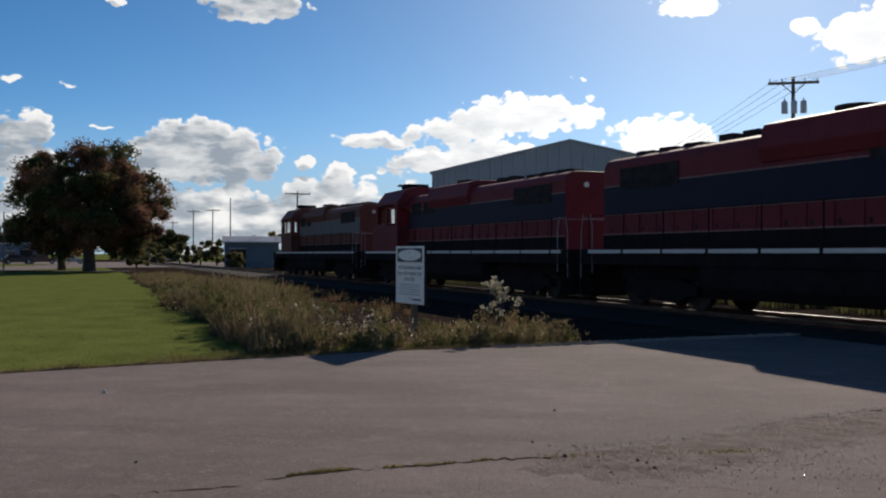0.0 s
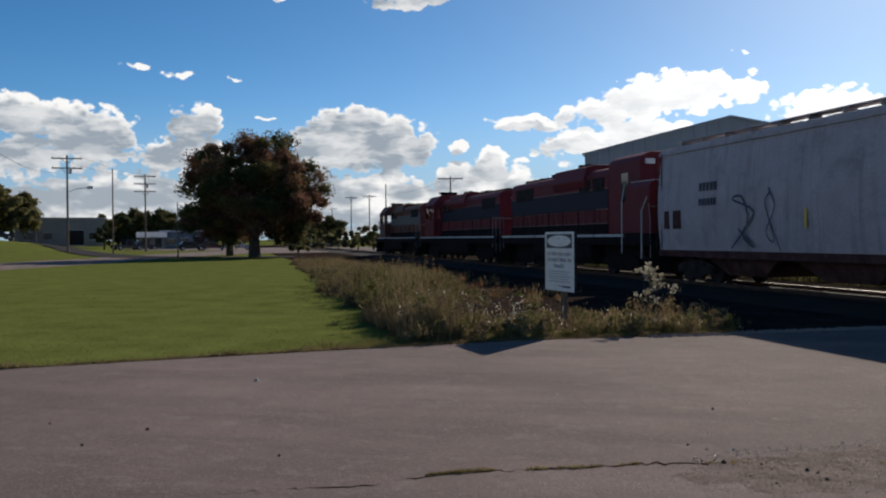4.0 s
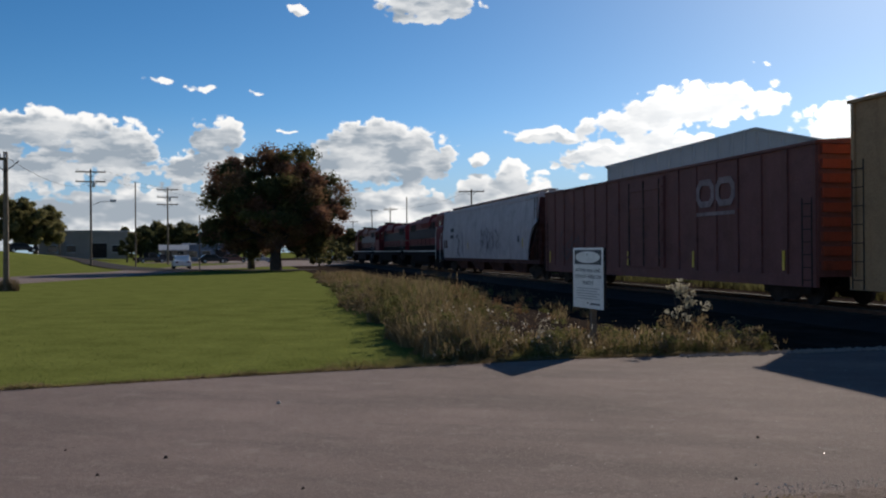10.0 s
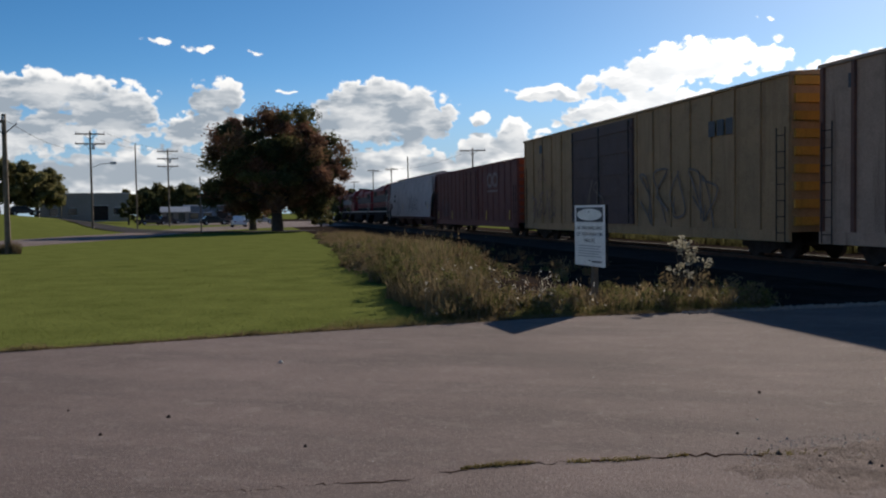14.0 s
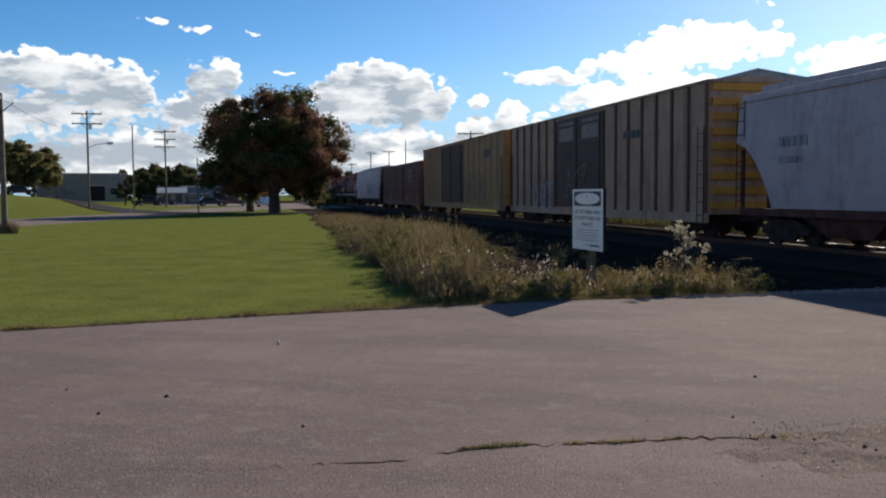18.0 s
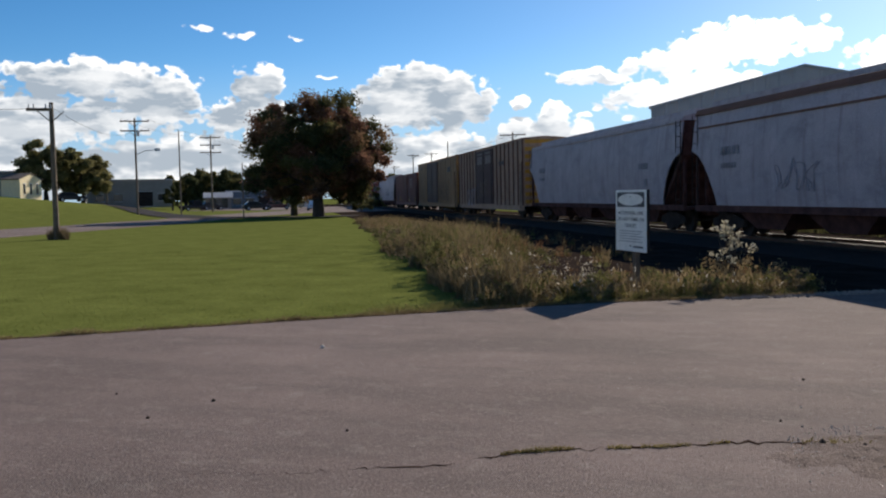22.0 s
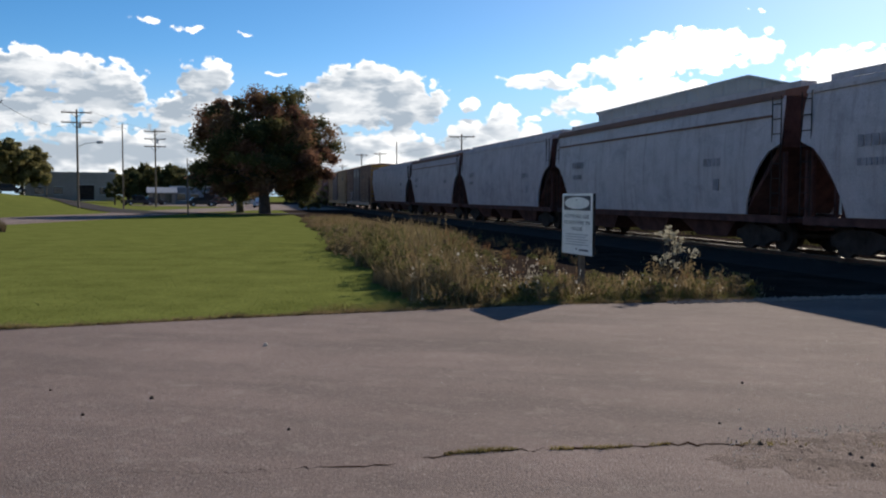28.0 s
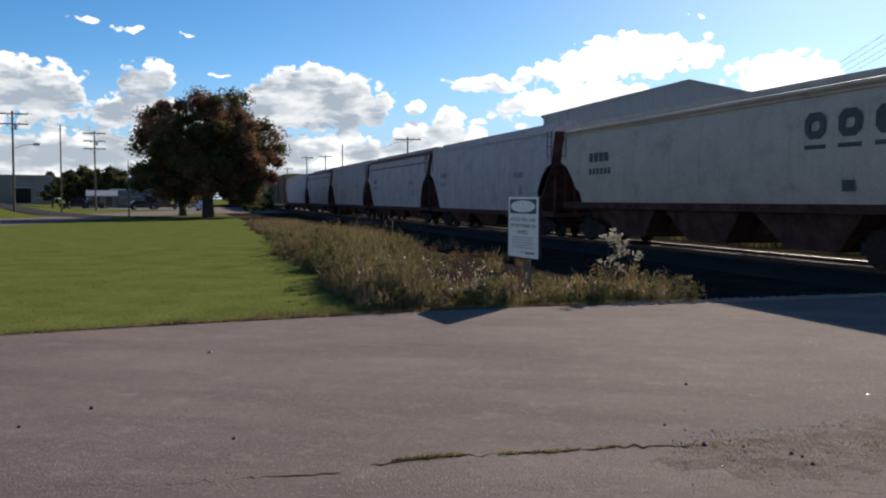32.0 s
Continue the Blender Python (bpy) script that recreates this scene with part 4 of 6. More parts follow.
def scrawl(car, x, z, size, n, material, seed, y, wide=1.0):
    """Sprayed shapes: bent ribbons of paint, each in its own plane a few millimetres proud."""
    rnd = random.Random(seed)
    for i in range(n):
        px, pz = x - i * size * 0.75, z + rnd.uniform(-0.1, 0.1) * size
        pts = [(px + rnd.uniform(-0.42, 0.42) * size, pz + q * size + rnd.uniform(-0.12, 0.12) * size) for q in (0, 0.5, 0.9, 1.0, 0.6, 0.25, 0.1, 0.55)]
        s, w = Shape(), (0.008 + size * rnd.uniform(0.006, 0.014)) * wide
        knots, pts = [pts[0]] + pts + [pts[-1]], []
        for k in range(1, len(knots) - 2):
            p0, p1, p2, p3 = (Vector(p) for p in knots[k - 1:k + 3])
            pts += [tuple(0.5 * (2 * p1 + (p2 - p0) * q + (2 * p0 - 5 * p1 + 4 * p2 - p3) * q * q + (3 * p1 - p0 - 3 * p2 + p3) * q ** 3)) for q in (0, 0.25, 0.5, 0.75)]
        v, f = [], []
        for k, p in enumerate(pts):
            p0, p1 = pts[max(0, k - 1)], pts[min(len(pts) - 1, k + 1)]
            d = Vector((p1[0] - p0[0], 0, p1[1] - p0[1])).normalized()
            yy = y + 0.0008 * k + 0.001 * i
            for q in (-w, w):
                v += [(p[0] - d.z * q, yy, p[1] + d.x * q), (p[0] - d.z * q, yy - 0.006, p[1] + d.x * q)]
            if k:
                j = 4 * k
                f += [(j - 4, j, j + 2, j - 2), (j - 3, j - 1, j + 3, j + 1), (j - 4, j - 3, j + 1, j), (j - 2, j + 2, j + 3, j - 1)]
        s.add(v, f + [(0, 2, 3, 1), (len(v) - 4, len(v) - 3, len(v) - 1, len(v) - 2)])
        part("sprayed_mark", s, material, car)


def block_mark(car, x, z, w, h, y, material, stroke=0.0):
    """A heavy emblem: a plain cut-cornered block, or a ring of it if it has a stroke."""
    c = min(w, h) * 0.26

    def outline(g):
        k = c - g * 0.5
        return [(x - g - k, z + g), (x - g, z + g + k), (x - g, z + h - g - k), (x - g - k, z + h - g), (x - w + g + k, z + h - g), (x - w + g, z + h - g - k), (x - w + g, z + g + k), (x - w + g + k, z + g)]
    s = Shape()
    if stroke:
        a, b = outline(0.0), outline(stroke)
        v = [(p[0], yy, p[1]) for yy in (y, y + 0.008) for ring in (a, b) for p in ring]
        for i in range(8):
            n = (i + 1) % 8
            s.f += [(i, n, 8 + n, 8 + i), (16 + i, 16 + n, 24 + n, 24 + i), (i, n, 16 + n, 16 + i), (8 + i, 8 + n, 24 + n, 24 + i)]
        s.v = v
    else:
        s.prism(outline(0.0), y, y + 0.008, "y")
    part("emblem", s, material, car, "dark block emblem" if material is ink_dark else "faded emblem block")


ink_scrawl = mat("thin_dark_spray", (0.12, 0.115, 0.14), 0.9, 0, 0.3, 3.0, spec=0.1)
ink_logo = mat("greyed_white_lettering", (0.27, 0.20, 0.20), 0.8, 0, 0.25, 3.0)


def mark_cars():
    cars = [c for c, _, _ in TRAIN]
    h1, box, yel, tan = cars[3], cars[4], cars[5], cars[6]
    scrawl(h1, 6.2, 1.15, 1.7, 2, ink_scrawl, 1, 1.64)
    scrawl(h1, -0.5, 1.5, 1.2, 5, ink_scrawl, 2, 1.64)
    bars(h1, 8.6, 2.45, 0.13, 0.22, 6, ink_scrawl, 1.62)
    for x in (-9.2, 3.2):
        part("reflector", Shape().box(x - 0.05, x + 0.05, 1.62, 1.635, 1.7, 2.2), yellow_mark, h1, "yellow reflective strip")
    bars(h1, 8.6, 2.9, 0.16, 0.26, 5, ink_dark, 1.60)
    bars(h1, -8.2, 2.0, 0.3, 0.35, 1, ink_dark, 1.6)
    block_mark(box, -4.6, 2.9, 1.15, 0.9, 1.53, ink_logo, 0.2)
    block_mark(box, -5.85, 2.9, 1.15, 0.9, 1.53, ink_logo, 0.2)
    part("underline", Shape().box(-7.0, -4.6, 1.53, 1.538, 2.62, 2.74), ink_logo, box)
    for x in (10.2, 5.4, 0.9, -4.4, -9.6):
        part("reflector", Shape().box(x - 0.05, x + 0.05, 1.56, 1.575, 0.95, 1.5), yellow_mark, box, "yellow reflective strip")
    scrawl(box, 8.5, 1.1, 1.2, 3, ink_dark, 5, 1.54)
    scrawl(yel, 10.5, 1.0, 1.3, 4, ink_violet, 3, 1.54, 1.8)
    scrawl(yel, 9.5, 2.9, 1.2, 2, ink_violet, 13, 1.54, 1.8)
    scrawl(yel, -3.0, 1.0, 1.7, 5, ink_blue, 4, 1.54, 1.8)
    scrawl(yel, 2.5, 1.2, 1.5, 2, ink_blue, 8, 1.62, 1.8)
    bars(yel, -7.8, 3.75, 0.4, 0.5, 3, ink_dark, 1.54)
    bars(yel, 9.6, 4.35, 0.45, 0.4, 1, ink_dark, 1.54)
    scrawl(tan, 6.4, 1.1, 1.2, 3, ink_violet, 6, 1.58, 2.0)
    for x in (7.0, 5.75):
        block_mark(tan, x, 0.75, 1.0, 1.3, 1.585, ink_spray, 0.15)
    part("sprayed_mark", Shape().box(4.85, 5.65, 1.585, 1.593, 1.34, 1.48), ink_spray, tan)
    part("sprayed_mark", Shape().box(4.1, 4.26, 1.585, 1.593, 0.75, 1.95), ink_spray, tan)
    part("sprayed_mark", Shape().box(3.6, 4.7, 1.581, 1.589, 1.95, 2.08), ink_spray, tan)
    scrawl(tan, 1.5, 1.4, 1.3, 3, ink_blue, 7, 1.62, 1.8)
    for x in (2.9, -0.1):
        part("door_panel", Shape().box(x - 1.9, x, 1.575, 1.585, 3.9, 4.75), ink_panel, tan, "pale faded door panel")
    bars(tan, -4.5, 3.6, 0.3, 0.3, 4, ink_dark, 1.54)
    bars(tan, 10.0, 4.4, 0.25, 0.35, 1, ink_dark, 1.54)
    for k, c in enumerate(cars[7:12]):
        L = TRAIN[7 + k][1] - TRAIN[7 + k][2]
        bars(c, L / 2 - 2.4, 2.75, 0.2, 0.28, 5, ink_faint, 1.615)
        bars(c, L / 2 - 2.4, 2.3, 0.14, 0.18, 6, ink_faint, 1.615)
        bars(c, -L / 2 + 4.2, 2.5, 0.2, 0.24, 4, ink_faint, 1.615)
        bars(c, -L / 2 + 3.6, 1.75, 0.35, 0.35, 1, ink_faint, 1.61)
        if k in (1, 2):
            scrawl(c, 2.5, 1.5, 0.8, 4, ink_faint, 20 + k, 1.62)
    c = cars[12]
    for i in range(3):
        x = -5.1 - i * 1.15
        block_mark(c, x, 2.98, 0.72, 0.62, 1.60, ink_dark, 0.19 if i < 2 else 0.0)
        part("underline", Shape().box(x - 0.74, x, 1.60, 1.608, 2.74, 2.84), ink_dark, c)
    bars(c, -6.4, 1.75, 0.4, 0.25, 1, ink_dark, 1.59)
    bars(c, 6.8, 2.9, 0.3, 0.32, 4, ink_dark, 1.595)
    bars(c, 6.8, 2.45, 0.22, 0.22, 6, ink_dark, 1.595)
    part("top_chord", Shape().box(-9.2, 9.2, 1.40, 1.53, 4.06, 4.13), p_yellow, c, "yellowed top chord")


mark_cars()


# ---- the sign by the track ----
def words(text, size, material, parent, x, y, z):
    cu = bpy.data.curves.new("words", "FONT")
    cu.body, cu.size, cu.align_x, cu.extrude = text, size, "CENTER", 0.001
    tmp = new("words", cu)
    bpy.context.view_layer.update()
    me = bpy.data.meshes.new_from_object(tmp.evaluated_get(bpy.context.evaluated_depsgraph_get()))
    bpy.data.objects.remove(tmp)
    me.materials.clear()
    me.materials.append(material)
    ob = new("lettering", me)
    ob.parent = parent
    ob.matrix_basis = pose(x, y, z, 90, 0, 0)
    return ob


def track_sign():
    b = thing("warning_sign", "white warning sign with a black header on a wooden post", "sign", pose(-1.353, 16.03, 0, 0, 0, -58.9))
    part("post", Shape().box(-0.05, 0.05, 0.046, 0.14, -0.3, 1.70), pole_wood, b, bevel=0.006)
    w = 0.595
    board = part("board", Shape().box(-w, w, -0.006, 0.04, 0.685, 1.755), sign_white, b, bevel=0.004)
    for x in (-w - 0.012, w):
        part("edge_trim", Shape().box(x, x + 0.012, -0.004, 0.044, 0.685, 1.755), dark_steel, board, "dark metal edge")
    y = -0.0095
    part("header", Shape().box(-0.52, 0.52, y, y + 0.003, 1.46, 1.715), ink_dark, board, "black header panel")
    part("oval", Shape().prism([(0.48 * math.cos(k * math.pi / 18), 1.588 + 0.105 * math.sin(k * math.pi / 18)) for k in range(36)], y - 0.003, y, "y"), sign_white, board, "worn white oval")
    for text, z, size, wide in (("ACTIVE RAIL LINE", 1.325, 0.088, 0.98), ("DO NOT PARK ON", 1.215, 0.09, 1.0), ("TRACKS", 1.105, 0.09, 0.44)):
        t = words(text, size, ink_dark, board, 0, y, z)
        t.scale.x = wide / (max(v.co.x for v in t.data.vertices) - min(v.co.x for v in t.data.vertices))
    for k in range(5):
        part("lettering", Shape().box(-0.44, 0.44 - 0.09 * (k % 2), y, y + 0.003, 1.03 - k * 0.045, 1.046 - k * 0.045), ink_grey, board)
    part("lettering", Shape().box(0.10, 0.46, y, y + 0.003, 0.755, 0.785), ink_dark, board)
    for z in (0.78, 1.64):
        part("bolt", Shape().disc((0, -0.012, z), 0.012, 0.006, "y", 10), dark_steel, board)


sign_white = mat("sign_enamel", (0.80, 0.79, 0.77), 0.45, 0, 0.08, 5.0)
ink_grey = mat("faded_grey_print", (0.36, 0.36, 0.38), 0.5, 0, 0.15, 8.0)
track_sign()


# ---- buildings ----
def warehouse():
    b = thing("warehouse", "large grey metal warehouse with a low gable beside the line", "warehouse", spot(-5.2, 75, 0, 4))
    part("wall", Shape().prism([(-11.5, -0.1), (-11.5, 8.5), (0, 11.15), (11.5, 8.5), (11.5, -0.1)], 0.1, 40, "y"), metal_wall, b)
    for k in range(24):
        x = -11.5 + k * 23 / 24
        xm = x + 23 / 48
        top = 11.15 - abs(xm) / 11.5 * 2.65
        for z0, z1 in ((-0.1, 5.9), (5.94, top - 0.16)):
            part("cladding_panel", Shape().prism([(x + 0.01, 0.1), (x + 0.12, 0.03), (x + 0.22, 0.03), (x + 0.3, 0.09), (x + 0.94, 0.09), (x + 0.95, 0.1)], z0, z1, "z"), metal_wall, b)
    r = Shape().prism([(-11.7, 8.46), (-11.7, 8.56), (0, 11.24), (11.7, 8.56), (11.7, 8.46), (0, 11.16)], 0.03, 40.2, "y")
    part("roof", r, roof_m, b)
    for sg in (-1, 1):
        part("gable_trim", Shape().prism([(sg * 11.6, 8.40), (sg * 11.6, 8.58), (0, 11.26), (0, 11.08)], -0.06, 0.02, "y"), roof_m, b)
    part("seam_trim", Shape().box(-11.4, 11.4, 0.0, 0.03, 5.88, 5.96), metal_wall, b)


roof_m = mat("grey_sheet_roof", (0.36, 0.37, 0.40), 0.5, 0.2, 0.1, 0.3)
trim_m = mat("pale_trim", (0.55, 0.55, 0.56), 0.5, 0, 0.1, 0.5)
warehouse()

block_wall = mat("grey_block_wall", (0.27, 0.26, 0.25), 0.85, 0, 0.12, 0.4, 0.3, 8.0)
cream_wall = mat("cream_stucco", (0.72, 0.62, 0.40), 0.85, 0, 0.08, 0.5, 0.2, 10.0)
shed_blue = mat("blue_grey_siding", (0.12, 0.16, 0.21), 0.6, 0.1, 0.15, 0.6)
brown_roof = mat("brown_shingle", (0.10, 0.08, 0.07), 0.9, 0, 0.2, 1.0, 0.4, 12.0)


def low_building(label, bearing, dist, w, depth, h, wall, roof, openings=(), fascia=None, turn=0.0, gable=0.0, name="building"):
    b = thing(name, label, "building", spot(bearing, dist, 0, turn))
    part("wall", Shape().box(-w / 2, w / 2, 0, depth, -0.2, h), wall, b)
    if gable:
        part("roof", Shape().prism([(-0.4, h - 0.1), (depth / 2, h + gable), (depth + 0.4, h - 0.1), (depth + 0.4, h - 0.25), (depth / 2, h + gable - 0.16), (-0.4, h - 0.25)], -w / 2 - 0.3, w / 2 + 0.3), roof, b)
    else:
        part("roof", Shape().box(-w / 2 - 0.2, w / 2 + 0.2, -0.25, depth + 0.2, h, h + 0.25), roof, b)
    if fascia:
        part("fascia", Shape().prism([(-2.0, h - 0.75), (-2.0, h - 0.6), (-0.26, h + 0.35), (-0.26, h - 0.5)], -w / 2 - 0.3, w / 2 + 0.3), fascia, b, "bright white sloping fascia")
    for x, z, ow, oh, kind in openings:
        o = part(kind, Shape().box(x - ow / 2, x + ow / 2, -0.05, 0.0 - 0.003, z, z + oh), glass if kind == "window" else dark_steel, b)
        part("lintel", Shape().box(x - ow / 2 - 0.08, x + ow / 2 + 0.08, -0.07, -0.003, z + oh, z + oh + 0.1), trim_m, o)
        part("sill", Shape().box(x - ow / 2 - 0.08, x + ow / 2 + 0.08, -0.09, -0.003, z - 0.1, z), trim_m, o)
    return b


low_building("long low grey block building with a flat roof", 35.6, 170, 14.5, 12, 4.6, block_wall, roof_m,
             [(-5, 1.0, 1.4, 1.2, "window"), (-2, 1.0, 1.4, 1.2, "window"), (2.6, 0, 2.4, 2.6, "door"), (5.4, 1.0, 1.4, 1.2, "window")])
def cream_house():
    b = thing("house", "small cream stucco house with tall narrow windows", "house", spot(41.0, 150, 0, 54))
    part("wall", Shape().prism([(-2.5, -0.2), (-2.5, 2.9), (0, 3.7), (2.5, 2.9), (2.5, -0.2)], 0, 3.2, "y"), cream_wall, b)
    for sg in (-1, 1):
        part("roof", Shape().prism([(sg * 2.75, 2.84), (0, 3.74), (0, 3.90), (sg * 2.8, 2.98)], -0.1, 3.4, "y"), brown_roof, b)
    for x in (-1.5, 0.0, 1.5):
        w = part("window", Shape().box(x - 0.22, x + 0.22, -0.04, -0.003, 0.7, 2.2), glass, b)
        part("lintel", Shape().box(x - 0.3, x + 0.3, -0.07, -0.003, 2.2, 2.32), trim_m, w)
        part("sill", Shape().box(x - 0.3, x + 0.3, -0.09, -0.003, 0.6, 0.7), trim_m, w)


cream_house()
low_building("dark flat building beside the cream house", 43.6, 160, 11, 10, 3.6, block_wall, roof_m, [(-2, 1.0, 1.6, 1.2, "window"), (2, 1.0, 1.6, 1.2, "window")])
low_building("low dark shop with a bright white fascia", 30.5, 182, 5.0, 9, 2.9, block_wall, roof_m, [(-1, 0.2, 1.2, 1.9, "window"), (1.2, 0.2, 1.2, 1.9, "window")], white_paint, name="shop")
low_building("low grey building with a pale roof edge", 28.6, 184, 9.0, 9, 3.3, shed_blue, trim_m, [(-2.5, 0.8, 1.6, 1.2, "window"), (0, 0.8, 1.6, 1.2, "window"), (2.8, 0, 2.2, 2.3, "door")])
low_building("blue-grey metal shed beyond the track", 14.9, 110, 6.4, 5, 3.2, shed_blue, roof_m, [(-1.6, 0, 1.8, 2.2, "door")], gable=0.6, name="shed")


# ---- poles and wires ----
def utility_pole(label, bearing, dist, h, arms=1, lamp=False, cans=0, r=0.14, turn=20, lean=0.0, arm=1.2, shift=0.0):
    b = thing("utility_pole", label, "utility pole", spot(bearing, dist, 0, turn) @ pose(0, 0, 0, 0, lean, 0), "utility poles")
    part("shaft", Shape().tube((0, 0, -0.5), (0, 0, h), r, r * 0.68, 10), pole_wood, b, smooth=False)
    for k in range(arms):
        z = h - 0.35 - k * 1.1
        a = part("crossarm", Shape().box(shift - arm, shift + arm, -0.16, -0.04, z - 0.07, z + 0.07), pole_wood, b)
        part("brace", Shape().tube((-0.6, -0.1, z - 0.08), (0, -0.12, z - 0.62), 0.025, n=6).tube((0.6, -0.1, z - 0.08), (0, -0.12, z - 0.62), 0.025, n=6), dark_steel, b)
        for x in (shift - arm + 0.1, shift - arm * 0.45, shift + arm * 0.45, shift + arm - 0.1):
            part("insulator", Shape().tube((x, -0.1, z + 0.07), (x, -0.1, z + 0.26), 0.045, 0.03, 8), trim_m, a)
    for k in range(cans):
        x = -0.5 + 0.5 * k if cans > 1 else 0.36
        can = part("transformer", Shape().tube((x, -0.34, h - 2.1), (x, -0.34, h - 1.45), 0.17, 0.17, 12).tube((x, -0.34, h - 1.45), (x, -0.34, h - 1.38), 0.17, 0.08, 12), trim_m, b, "grey transformer can")
        part("bushing", Shape().tube((x, -0.34, h - 1.38), (x, -0.34, h - 1.2), 0.035, 0.025, 8), trim_m, can)
    if lamp:
        part("lamp_arm", Shape().line([(0, 0, h * 0.62), (1.0, -0.1, h * 0.66), (2.2, -0.2, h * 0.67)], 0.04), trim_m, b)
        part("lamp_head", Shape().prism([(2.1, h * 0.655), (2.1, h * 0.685), (2.75, h * 0.685), (2.75, h * 0.66)], -0.34, -0.08, "y"), trim_m, b)
    return b


utility_pole("weathered wooden pole with a single side arm by the road", 39.75, 48, 6.6, 1, r=0.15, turn=-10, arm=0.6, shift=-0.5)
utility_pole("tall wooden pole with two crossarms and a street lamp", 35.2, 110, 11.0, 2, True, 1, turn=-5, arm=1.6)
utility_pole("slim bare wooden pole", 32.7, 120, 10.6, 0, r=0.11)
utility_pole("wooden pole with three crossarms and a transformer", 30.85, 140, 11.4, 3, False, 1, arm=1.5, turn=-5)
utility_pole("thin bare post by the lot", 29.0, 85, 5.1, 0, r=0.07)
utility_pole("short bare pole beside a building", 36.9, 165, 6.6, 0, r=0.12)
utility_pole("wooden line pole beyond the track", 19.6, 230, 9.6, 1, arm=1.3)
utility_pole("wooden line pole beyond the track", 18.4, 190, 10.6, 1, arm=1.3)
utility_pole("wooden line pole beyond the track", 17.25, 180, 10.4, 1, arm=1.3)
utility_pole("slim wooden pole beyond the track", 16.2, 140, 10.1, 0, r=0.12)
utility_pole("wooden pole with a broad crossarm beyond the track", 12.1, 120, 9.9, 1, arm=1.7, turn=0)
utility_pole("wooden pole with crossarm and transformers beside the warehouse", -18.6, 54, 11.7, 1, False, 3, arm=1.35, turn=8)
cable = mat("black_cable", (0.02, 0.02, 0.02), 0.6, 0, 0.1, 1.0)


def wire(a, b, sag, r=0.012):
    a, b = Vector(a), Vector(b)
    pts = [a.lerp(b, k / 10) - Vector((0, 0, sag * 4 * (k / 10) * (1 - k / 10))) for k in range(11)]
    w = part("overhead_wire", Shape().line(pts, r, 5), cable)
    tagged(w, "thin black overhead wire between poles", "wire", "overhead wires")


def at(bearing, dist, z):
    return (-math.sin(radians(bearing)) * dist, math.cos(radians(bearing)) * dist, z)


for k in (-1.1, -0.4, 0.4, 1.1):
    wire(at(-18.6 - k * 1.0, 54, 11.55), at(-8.0 - k * 0.5, 112, 11.0), 0.6)
    wire(at(-18.6 - k * 1.0, 54, 11.55), at(-52 - k, 34, 11.4), 0.5)
wire(at(39.9, 48, 6.3), at(60, 45, 6.9), 0.5)
wire(at(39.6, 48, 6.3), at(35.2, 110, 9.9), 0.9)
for k in (-1.5, 1.5):
    wire(at(35.2 - k * 0.5, 110, 11.2), at(30.85 - k * 0.4, 140, 11.2), 0.5, 0.015)
    wire(at(30.85 - k * 0.4, 140, 11.2), at(24.0 - k * 0.3, 200, 10.8), 0.6, 0.015)
wire(at(17.25, 180, 10.2), at(18.4, 190, 10.3), 0.4, 0.015)
wire(at(12.1, 120, 9.7), at(17.25, 180, 10.2), 0.8, 0.015)


# ---- the side road and far lot ----
ROAD = [(-26, -20), (-33, 20), (-39.5, 62), (-45.5, 84), (-47, 100), (-40, 108), (-30, 120), (-34, 190), (-95, 165), (-92, 140), (-62, 128), (-59, 105), (-55, 84), (-49, 62), (-43, 20), (-38, -20)]
tagged(flat("road", ROAD, -0.03, asphalt, 0.1), "grey side road leading to a car park", "road")


